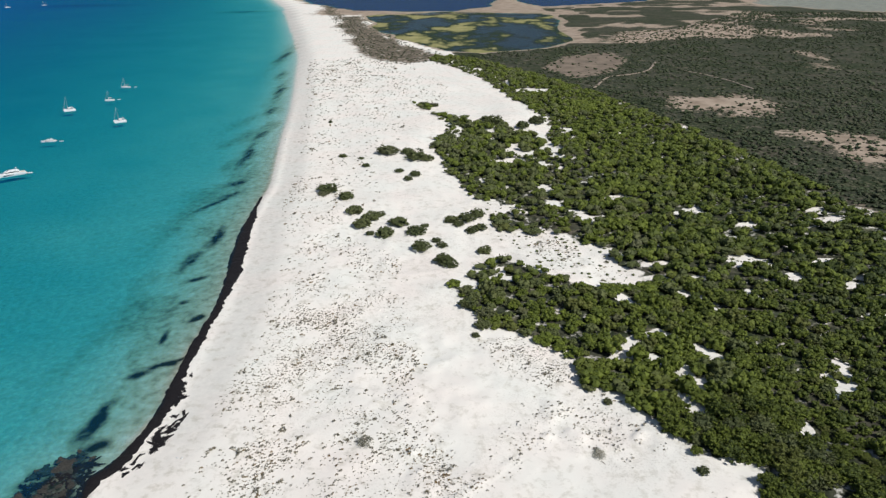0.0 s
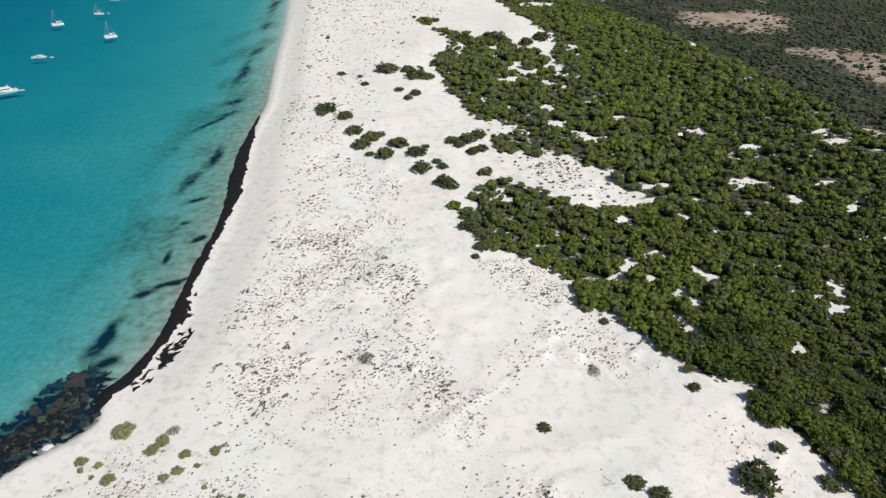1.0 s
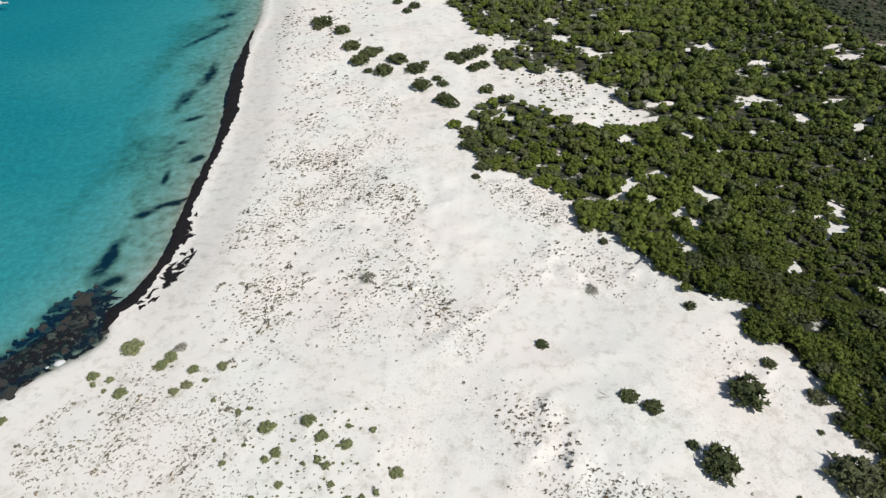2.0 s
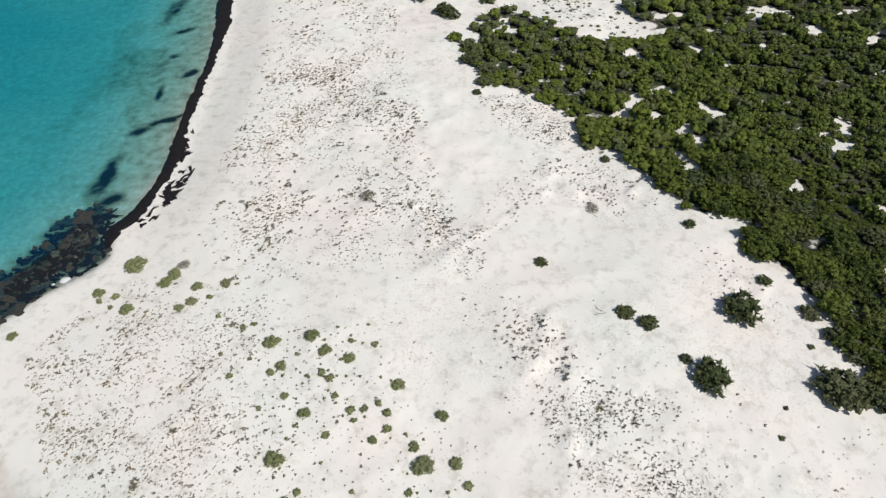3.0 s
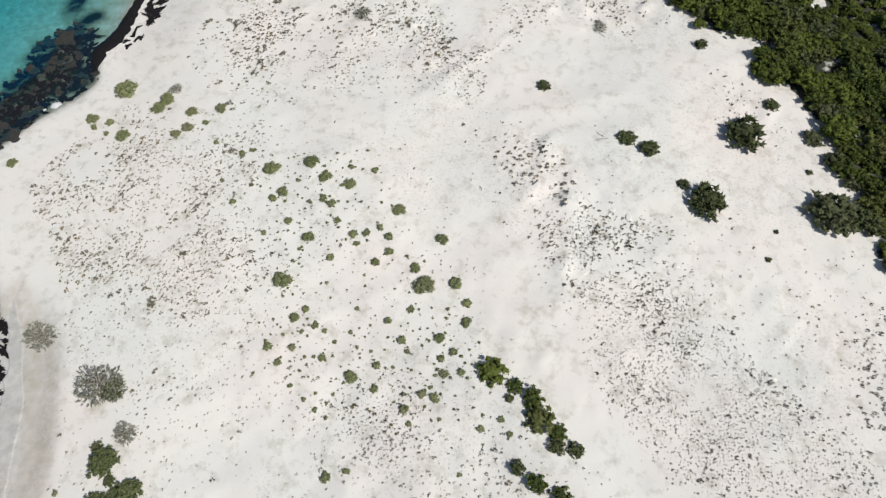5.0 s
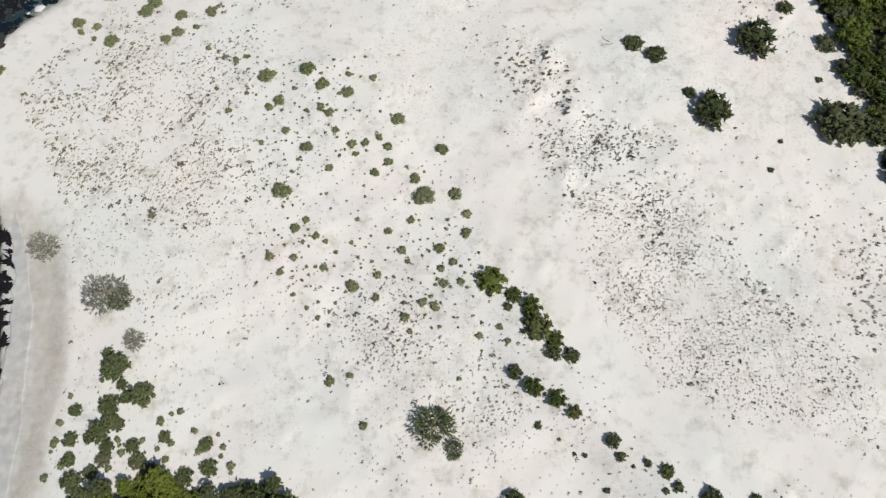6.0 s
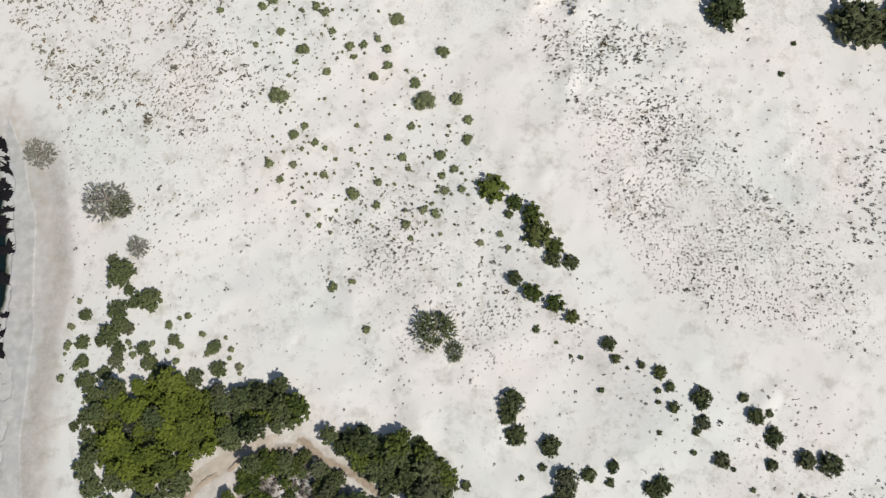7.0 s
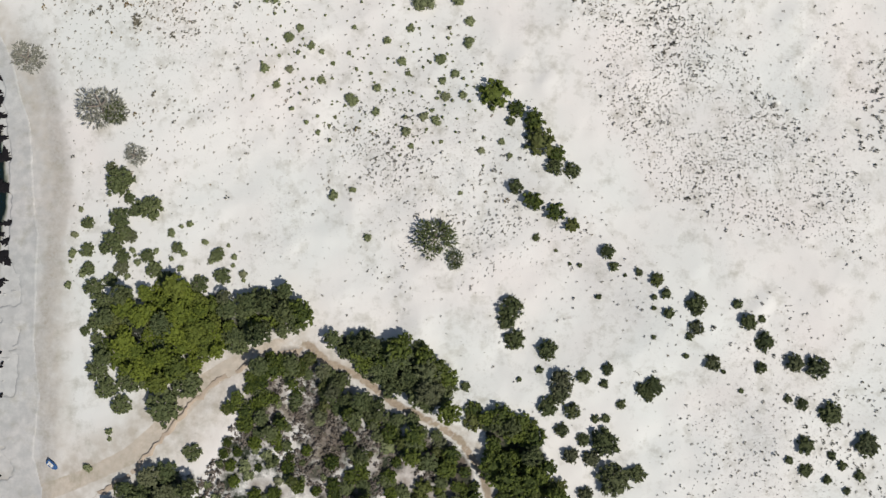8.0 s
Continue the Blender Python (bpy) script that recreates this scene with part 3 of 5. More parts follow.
def ball(parts):
    bm = bmesh.new()
    bmesh.ops.create_icosphere(bm, subdivisions=parts, radius=1)
    v = np.array([p.co[:] for p in bm.verts])
    f = np.array([[p.index for p in q.verts] for q in bm.faces])
    bm.free()
    return v, f


BALLS = {n: ball(n) for n in (1, 2)}


def crown_shape(sprays, size, seed, lobes=6, core=2, tall=0.75, reach=1.35, solid=True):
    """Points and triangles of a crown about one metre in radius: lobes round a core, covered with small sprays of leaves."""
    r = np.random.default_rng(seed)
    if lobes > 7:
        # a dome with knobs all over it
        k = np.arange(lobes)
        up = 0.98 - 1.05 * (k + r.uniform(0.2, 0.8, lobes)) / lobes
        ang = k * 2.4 + r.uniform(-0.5, 0.5, lobes)
        up = up if lobes < 26 else up ** 3 * 0.3 + up * 0.7
        flat = np.sqrt(np.clip(1 - up * up, 0, 1))
        centres = np.stack([flat * np.cos(ang), flat * np.sin(ang), up * tall], 1) * r.uniform(0.50, 0.74, (lobes, 1))
        radii = r.uniform(0.24, 0.40, lobes)
        if lobes > 25:
            # many small branch ends standing clear of each other
            centres *= r.uniform(1.02, 1.38, (lobes, 1))
            radii = r.uniform(0.12, 0.215, lobes)
        centres[0], radii[0] = (0, 0, 0.08 * tall), 0.68 if core else 0.56
    else:
        ang = r.uniform(0, 2 * math.pi, lobes) + np.arange(lobes) * 2 * math.pi / lobes
        off = r.uniform(0.28, 0.58, lobes)
        centres = np.stack([off * np.cos(ang), off * np.sin(ang), r.uniform(0.0, 0.45, lobes) * tall], 1)
        radii = r.uniform(0.30, 0.52, lobes)
        centres[0], radii[0] = (0, 0, 0.25 * tall), 0.62
    verts, faces, count = [], [], 0
    for c, q in zip(centres, radii) if solid else ():
        v, f = BALLS[2 if q > 0.5 and core else max(core, 1)]
        bend = 1 + (0.11 if core else 0.17) * r.standard_normal((len(v), 1))
        verts.append(v * bend * q * (0.86 if lobes < 8 else 0.78 if core else 0.92) * (1, 1, tall) + c)
        faces.append(f + count)
        count += len(v)
    share = radii ** 2 / (radii ** 2).sum()
    which = r.choice(lobes, sprays, p=share)
    way = r.standard_normal((sprays, 3))
    way[:, 2] = np.abs(way[:, 2]) - 0.25
    way /= np.linalg.norm(way, axis=1)[:, None]
    at = centres[which] + way * radii[which][:, None] * r.uniform(0.80, 1.12, (sprays, 1)) * (1, 1, tall)
    side = np.cross(way, r.standard_normal((sprays, 3)))
    side /= np.linalg.norm(side, axis=1)[:, None]
    third = np.cross(way, side)
    s = size * r.uniform(0.6, 1.35, (sprays, 1))
    basis = np.stack([side * s, third * s * r.uniform(0.5, 1, (sprays, 1)), way * s * reach], 1)
    pts = np.einsum("vk,nkj->nvj", SPRAY, basis) * r.uniform(0.7, 1.25, (sprays, 4, 1)) + at[:, None, :]
    verts.append(pts.reshape(-1, 3))
    faces.append((SPRAY_FACES[None] + (np.arange(sprays) * 4)[:, None, None]).reshape(-1, 3) + count)
    v = np.concatenate(verts)
    v[:, 2] = np.maximum(v[:, 2] + 0.25 * tall, 0.02 + 0.05 * r.random(len(v)))
    v[:, :2] /= np.percentile(np.hypot(v[:, 0], v[:, 1]), 97)
    return v, np.concatenate(faces)


def stem_mesh(seed):
    """A short trunk that forks into tapered limbs, for a plant one metre in radius."""
    r = np.random.default_rng(seed)
    bm = bmesh.new()
    limbs = [((0, 0, -0.15), (0.02, 0.03, 0.28), 0.085, 0.06)]
    for k in range(4):
        a = k * 1.57 + r.uniform(-0.4, 0.4)
        limbs.append(((0.02, 0.03, 0.22), (0.42 * math.cos(a), 0.42 * math.sin(a), r.uniform(0.45, 0.65)), 0.055, 0.015))
    for a, b, ra, rb in limbs:
        a, b = Vector(a), Vector(b)
        m = Matrix.Translation((a + b) / 2) @ (b - a).to_track_quat("Z", "Y").to_matrix().to_4x4()
        bmesh.ops.create_cone(bm, cap_ends=True, segments=6, radius1=ra, radius2=rb, depth=(b - a).length, matrix=m)
    return from_bm("trunk", bm, BARK)


STEMS = [stem_mesh(k) for k in range(3)]


def plant_kind(mat, sprays, size, count, seed, tall=0.75, lobes=6, reach=1.35):
    return [mesh_of("crown", *crown_shape(sprays, size, seed + k, lobes, 1, tall, reach), mat) for k in range(count)]


BIG_JUNIPER = plant_kind(JUNIPER, 420, 0.060, 5, 100, 0.78, 42, 1.7)
BIG_MASTIC = plant_kind(MASTIC, 340, 0.060, 4, 140, 0.62, 44, 1.3)
BIG_CUSHION = plant_kind(CUSHION, 380, 0.058, 3, 150, 0.6, 15, 1.0)
GROVE_CROWN = plant_kind(GROVE_PINE, 340, 0.066, 5, 190, 0.75, 42, 1.3)
BIG_PINE = plant_kind(PINE, 340, 0.066, 6, 160, 0.80, 40, 1.3)
BIG_LUSH = plant_kind(LUSH, 340, 0.066, 4, 180, 0.5, 46, 1.2)
SMALL_GREEN = plant_kind(CUSHION, 80, 0.13, 4, 200, 0.7, 9, 1.0)
SMALL_DARK = plant_kind(JUNIPER, 90, 0.13, 4, 220, 0.75, 9, 1.2)
BIG_TWIGS = [mesh_of("crown", *crown_shape(620, 0.034, 240 + k, 14, 2, 0.4, 2.6, False), DRY) for k in range(3)]
GREY_JUNIPER = [mesh_of("crown", *crown_shape(520, 0.048, 250 + k, 12, 2, 0.55, 2.4, False), MASTIC) for k in range(2)]


def plant(name, shapes, x, y, r, label, category, group, lift=0.0):
    z = float(height(np.array([x]), np.array([y]))[0]) - 0.05
    base = tagged(new(name), label, category, group)
    spin = random.uniform(0, 360)
    part("crown", random.choice(shapes), base).location = (0, 0, lift)
    part("trunk", random.choice(STEMS), base).scale = (1, 1, 1 + lift)
    base.matrix_basis = pose(x, y, z, 0, 0, spin) @ Matrix.Diagonal((r * random.uniform(1.0, 1.14), r * random.uniform(1.0, 1.14), r * random.uniform(0.85, 1.15), 1))
    return base


# x, y and radius of the bushes in the open sand
CREST_BUSHES = [
    (9.5, 39.2, 2.9), (13.8, 36.4, 1.6), (12.6, 33.9, 0.9), (17, 33.9, 2.1), (17.9, 30.1, 2.9), (21.2, 27.5, 1.7), (20.6, 25.2, 1.6),
    (24.1, 24.6, 1.5), (13.5, 21.5, 1.4), (16.6, 18.8, 1.8), (20.8, 16.7, 1.8), (23.8, 14.2, 1.3), (17.4, 12.1, 0.8), (21, 9.7, 0.4),
    (30.2, 9.3, 1.3), (31.4, 6.6, 0.9), (35.9, 5.6, 0.8), (39, 4.2, 1.3), (40.6, 1.6, 1), (38.5, 1, 0.6), (40.9, -1.9, 1),
    (38.4, -1, 0.5), (28.8, 1.1, 0.6), (25.4, 6.9, 0.5), (23.6, 7.2, 0.4), (33.4, 5, 0.4),
]
SCATTERED_BUSHES = [
    (10.9, 30, 0.7), (7.1, 28.5, 0.7), (12.4, 27.4, 0.6), (-20.8, 20.2, 1), (-17.1, 21.1, 0.7), (3.1, 20.5, 0.5), (-14.2, 12, 0.8),
    (-17.7, 38.6, 1.3), (-12.9, 36.2, 0.9), (-32, 41.3, 0.8), (0.3, 38.9, 1), (3.7, 39.1, 0.8), (2.1, 43.4, 0.9), (-0.2, 42, 0.8),
    (-0.6, 46.2, 1.1), (4.8, 49.7, 1.1), (5, 53.9, 1), (-12.7, 40.9, 0.9), (-9.5, 40.5, 0.4), (-3.8, 35.1, 0.9), (-1.5, 34.4, 1),
    (-7.1, 32.2, 1), (-6.2, 29.5, 0.6), (-2.4, 36.3, 0.4), (-0.5, 30.3, 0.4), (-3.3, 32.7, 0.4), (-24, 32.2, 0.6), (-26.2, 34.2, 0.5),
]
SMALL_BUSHES = [
    (-29.8, 50.8, 1.1), (-27.7, 52.7, 0.8), (-25.4, 49.2, 0.9), (-28, 47.9, 0.5), (-23.5, 48, 0.6), (-29.6, 44.5, 0.8), (-34.2, 44.6, 1),
    (-26.9, 42.6, 0.4), (-25.1, 42.6, 0.4), (-23.6, 42.4, 0.8), (-21.4, 45.8, 0.5), (-16.8, 44.7, 0.4), (-14, 43.8, 0.4), (-10.9, 50, 0.8),
    (-14.4, 49.2, 0.3), (-8, 45.9, 0.9), (-6.8, 43.6, 0.6), (-6.3, 52.5, 0.9), (-17.2, 52.7, 0.5), (-18.3, 47.8, 0.5), (-36.5, 39.2, 0.4),
    (-21.9, 33.6, 0.4), (-20.9, 35.3, 0.4), (-31.7, 47.2, 0.4), (-24.1, 35.4, 0.4),
]
BEACH_SHRUBS = [
    (-61, 22.4, 2.7), (-62.8, 25.2, 1.1), (-59.1, 19.3, 1.1), (-54.9, 17.6, 2.2), (-57.6, 17.2, 1.3), (-60.6, 15.6, 2.1), (-59.8, 12.7, 1.7),
    (-61.7, 11, 2.1), (-58.5, 12.1, 1.3), (-66.9, 14.7, 1.2), (-68.5, 17.4, 0.6), (-69.4, 12.5, 0.8), (-50.9, 12.7, 0.9), (-47.6, 14.5, 0.7),
    (-49.2, 14.1, 0.5), (-55.2, 8.5, 1.4), (-57.1, 7.3, 0.7), (-44.6, 11.1, 0.7), (-42.8, 8.1, 0.9), (-39.1, 8.3, 0.6), (-39.3, 6.7, 0.5),
    (-37.3, 5.1, 0.8), (-41.1, 4.8, 1.6), (-45.1, 3.2, 1.7), (-66.4, 6.1, 1.3), (-60.1, 6.2, 1.4), (-61.9, 4, 1.3), (-70.3, 3, 0.8),
    (-69.6, 9.1, 0.9), (-70.1, 7.5, 0.4),
]
GROVE_EDGE_SHRUBS = [
    (-46.3, 2, 1.3), (-51.5, 4.1, 1.8), (-48.9, 6.2, 0.5), (-63.7, -3.5, 1.7), (-65, 2.5, 1.9), (-63.3, -0.1, 1.8), (-64.2, -6.8, 1.2),
    (-62.9, -9.4, 1.9), (-63.7, -12.7, 2), (-61.8, -15.8, 2), (-58.9, -18.8, 1.8), (-61, -23.7, 0.7), (-60.9, -25, 0.5), (-64.7, -30.3, 0.9),
    (-45.3, -27.3, 1.6), (-46.7, -27.1, 0.8), (-50.9, -19.1, 3.2), (-46.5, -14.9, 2.8),
]
SOUTH_BUSHES = [
    (12.5, -1, 2.2), (11.7, -3.6, 1.5), (13.2, -6.8, 2), (19.2, -8.7, 1.8), (17.7, -12.3, 0.8), (21.6, -14.4, 2.3), (21.3, -16.8, 1.8),
    (25.7, -13.5, 1.3), (30.1, -12.2, 1.1), (29.5, -14.8, 0.9), (19.1, -19, 1.8), (23.7, -19.8, 1.5), (32.7, -18.6, 1), (27.8, -21.2, 0.8),
    (29.7, -21.1, 0.9), (21.6, -23.2, 1.3), (25.6, -24.9, 1.2), (23.3, -27.7, 1.5), (29.4, -25.3, 2.5), (27.1, -28.3, 1.6), (31, -31.9, 3),
    (35.2, -31, 1.6), (38.6, -15.2, 1.7), (37.6, -17.1, 1.1), (36.6, -15.8, 1.4), (4.2, -15.4, 0.9), (14, -14.1, 0.5), (26, -34.8, 1.4),
]
EAST_BUSHES = [
    (46, -0.4, 1.8), (45.9, -4.5, 1.4), (44.7, -6.1, 0.8), (53.9, -0.2, 0.9), (55.7, -3.5, 1.6), (58.3, -3, 0.8), (58.7, -7, 1.7),
    (48.9, -10.9, 1.5), (50.9, -12.4, 0.5), (57.7, -11.7, 1.1), (64.2, -10.9, 1.6), (68.3, -11.6, 2.1), (54, -15.9, 0.5), (70.2, -19.9, 2.1),
    (76.5, -25.4, 2.1), (64.8, -18.2, 1.2), (62.3, -17.3, 0.8), (65.1, -25.5, 1.6), (65.5, -30.1, 1.2), (70.1, -27.4, 0.9), (72.1, -29.2, 0.9),
    (62.4, -28.3, 0.8), (69.4, -31.8, 0.8), (75.3, -31.1, 1), (72.9, -33.8, 0.7), (38.5, -6.3, 0.5), (44.3, -9.7, 0.6),
]
HOLLOW_JUNIPERS = [
    (70.6, 96.7, 4.4), (79.6, 106.2, 1.8), (57.9, 77.6, 4.1), (53.7, 82.3, 1.4), (47.3, 91.9, 2.2), (42.6, 94.9, 2.1), (84.9, 74.8, 5.3),
    (91.5, 73.2, 3.5), (87, 96.3, 2.3), (90.1, 89.4, 2.6), (24.8, 112, 1.6), (66.3, 126.5, 1.6), (83.8, 86.8, 0.8), (68.6, 63.9, 0.7),
    (72.1, 70.8, 0.6), (49, 156.3, 1.3),
]
DUNE_BUSHES = [
    (-9.4, 75.8, 1.5), (-0, 68.7, 1.5), (2.7, 58.4, 1.3), (-3.6, 57.9, 2.2), (-5.6, 61.8, 1.3), (-33, 58.9, 2), (-28.7, 68.9, 1.3),
    (-35.4, 80.3, 1.4), (-37.4, 78.6, 1), (-29.7, 88.2, 1.7), (-39, 86.6, 1.7), (-37.4, 87.1, 0.9), (-26.3, 84.1, 1.5), (-20.7, 82.2, 1.4),
    (-20.6, 86.8, 0.8), (-26.2, 78.5, 1), (-24.2, 77.2, 1), (-15.2, 85.8, 0.9), (-46.1, 91, 0.8), (-43.8, 91.9, 0.8), (-46.1, 77.6, 0.8),
    (-42.7, 82.2, 0.6), (-49.4, 83.4, 0.6), (-52.6, 94.2, 0.7), (-38.3, 70, 0.7), (-19.1, 69.6, 1), (-16.2, 70, 0.9), (-13.4, 71.3, 0.9),
    (-11.4, 69, 1), (-11.3, 65.5, 1),
]
DUNE_BUSHES_LOW = [
    (-14.1, 63, 1.1), (-23.5, 64, 0.9), (-18.3, 67.3, 0.8), (-30.2, 66.1, 0.5), (-33.4, 72.8, 1), (-22.7, 72.8, 0.9), (-84.3, 102.6, 1.5),
    (-83.3, 100, 0.9), (-79.7, 101.4, 1), (-75.4, 97.1, 1.7), (-99.7, 89.7, 1.2), (-79.7, 97.9, 0.7), (-78.4, 111.9, 2.7), (-68.6, 105.4, 1.9),
    (-67.1, 108.1, 2), (-60.1, 103.8, 1.4), (-60.4, 98.9, 1.4), (-62.6, 96.9, 1.2), (-56.2, 100.3, 0.8), (-53.4, 104.7, 1.5),
]
FAR_JUNIPERS = [
    (-36.2, 411.1, 6.4), (-17, 400.4, 6.7), (-23, 411.5, 4.5), (-10.4, 398.8, 4.4), (-26.6, 375, 2.8), (-20.4, 360, 2.7), (-16.4, 367.5, 3.4),
    (-64, 340.7, 5.1), (-52.4, 329.2, 4), (-45.2, 308, 4.7), (-36.3, 300.2, 4.6), (-39.5, 291.3, 4.5), (-27.3, 279.9, 4.6), (-21.5, 292.5, 4.8),
    (-31.9, 303.7, 2.9), (-12.5, 281, 4.9), (-9.8, 263.3, 4.4), (0.2, 249.1, 4.4), (3.3, 245.6, 3.4), (-0.5, 266.3, 2.6), (-3.1, 271.9, 2.1),
    (-34.4, 281.1, 2.2), (-8.7, 288.4, 1.9), (9.3, 211.4, 3.6), (15.6, 204.6, 3.8), (14.2, 197.3, 2.8), (11.3, 191.1, 1.6), (18.5, 260.7, 3.3),
    (-65.4, 410.5, 2.6), (-47.9, 388.2, 2.5), (-88.3, 503.4, 1.8),
]
FAR_JUNIPERS_NORTH = [
    (-16.7, 564.1, 4), (-7.8, 559.5, 4), (39.6, 493.2, 7.1), (33.8, 505.7, 4.5), (45.5, 485.7, 4.4), (60.3, 484.1, 5.2), (72.7, 496.7, 6.3),
    (4.4, 294.9, 3.9), (11.4, 296.5, 4.5), (17.3, 302.4, 4), (17.9, 286.9, 3.3), (13.7, 283.4, 3.3), (7.6, 289.2, 2.5), (48.9, 155.9, 1.3),
    (-52.4, 402.7, 1.8), (-65.7, 335.8, 3.1), (60.4, 466, 2.9),
]


def bushes(rows, name, big, small, label, tiny, group, limit=1.1):
    for x, y, r in rows:
        if r >= limit:
            plant(name, big, x, y, r, label, "bush", group)
        else:
            plant(name, small, x, y, r, tiny, "bush", group)


bushes(CREST_BUSHES, "juniper_bush", BIG_JUNIPER[:1] + GROVE_CROWN[:4], SMALL_DARK, "dense dark green bush rooted along a white dune crest", "small dark green bush on white dune sand", "bushes along the dune crest")
bushes(SCATTERED_BUSHES, "dune_bush", BIG_CUSHION, SMALL_GREEN, "rounded olive green bush standing alone on white sand", "small olive green cushion bush on white sand", "scattered dune bushes")
bushes(SMALL_BUSHES, "dune_bush", BIG_CUSHION, SMALL_GREEN, "rounded olive green bush standing alone on white sand", "small olive green cushion bush on white sand", "scattered dune bushes")
bushes(BEACH_SHRUBS, "mastic_shrub", BIG_MASTIC, SMALL_GREEN, "grey-green rounded shrub on sand above the beach", "small grey-green shrub on sand above the beach", "shrubs above the beach")
bushes(GROVE_EDGE_SHRUBS, "mastic_shrub", BIG_MASTIC + GROVE_CROWN[:1], SMALL_GREEN, "grey-green shrub at the edge of a grove", "small green shrub at the edge of a grove", "shrubs at the grove")
bushes(SOUTH_BUSHES, "juniper_bush", BIG_JUNIPER, SMALL_DARK, "spiky dark juniper bush with bare sand round it", "small dark juniper bush on bare sand", "junipers on the southern dune")
bushes(EAST_BUSHES, "juniper_bush", BIG_JUNIPER, SMALL_DARK, "spiky dark juniper bush with bare sand round it", "small dark juniper bush on bare sand", "junipers on the southern dune")
bushes(HOLLOW_JUNIPERS, "juniper_tree", BIG_JUNIPER, SMALL_DARK, "large rounded dark juniper in a hollow of white sand", "small dark juniper in a hollow of white sand", "junipers in the hollow")
bushes(DUNE_BUSHES, "dune_bush", BIG_CUSHION, SMALL_GREEN, "low olive green bush on white dune sand", "small olive green cushion bush on white sand", "scattered dune bushes")
bushes(DUNE_BUSHES_LOW, "dune_bush", BIG_CUSHION, SMALL_GREEN, "low olive green bush on white dune sand", "small olive green cushion bush on white sand", "scattered dune bushes")
bushes(FAR_JUNIPERS, "juniper_tree", BIG_JUNIPER, SMALL_DARK, "dark spreading juniper standing out of white sand", "small dark juniper on white sand", "junipers on the northern dune")
bushes(FAR_JUNIPERS_NORTH, "juniper_tree", BIG_JUNIPER, SMALL_DARK, "dark spreading juniper standing out of white sand", "small dark juniper on white sand", "junipers on the northern dune")


# ---------------------------------------------------------------- woods
def scatter(ring, pitch, seed, warp=3.0):
    """Uneven points inside a ring."""
    r = np.random.default_rng(seed)
    px, py = [p[0] for p in ring], [p[1] for p in ring]
    gx, gy = np.meshgrid(np.arange(min(px) - 5, max(px) + 5, pitch), np.arange(min(py) - 5, max(py) + 5, pitch))
    x, y = gx.ravel() + r.uniform(-0.48, 0.48, gx.size) * pitch, gy.ravel() + r.uniform(-0.48, 0.48, gx.size) * pitch
    ok = inside(x + warp * wave(x, y, 9, 51), y + warp * wave(x, y, 9, 52), ring)
    return x[ok], y[ok]


def joined(name, protos, x, y, r, tall, mat, label, category, seed, sink=0.1, smooth=True, turn=None, bias=None):
    """Many plants in one mesh, each with a tone of its own."""
    g = np.random.default_rng(seed)
    z = height(x, y) - sink
    pick = g.integers(0, len(protos), len(x))
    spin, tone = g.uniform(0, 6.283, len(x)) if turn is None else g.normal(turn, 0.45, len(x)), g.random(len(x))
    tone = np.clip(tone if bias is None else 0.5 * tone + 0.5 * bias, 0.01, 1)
    verts, faces, tones, count = [], [], [], 0
    for k, (v, f) in enumerate(protos):
        i = np.nonzero(pick == k)[0]
        if not len(i):
            continue
        c, s = np.cos(spin[i])[:, None], np.sin(spin[i])[:, None]
        p = np.stack([(v[:, 0] * c - v[:, 1] * s) * r[i][:, None] + x[i][:, None], (v[:, 0] * s + v[:, 1] * c) * r[i][:, None] + y[i][:, None],
                      v[:, 2] * (r[i] * tall[i])[:, None] + z[i][:, None]], 2)
        verts.append(p.reshape(-1, 3))
        faces.append((f[None] + (np.arange(len(i)) * len(v))[:, None, None]).reshape(-1, 3) + count)
        tones.append(np.repeat(tone[i], len(v)))
        count += len(i) * len(v)
    me = mesh_of(name, np.concatenate(verts), np.concatenate(faces), mat, bool(smooth), dict(tone=np.concatenate(tones)))
    return tagged(new(name, me), label, category, kind="stuff")


NEAR_CROWN = [crown_shape(84, 0.092, 300 + k, 12, 0, 0.85, 1.1) for k in range(9)]
FAR_CROWN = [crown_shape(22, 0.135, 340 + k, 5, 0, 0.9, 1.0) for k in range(9)]


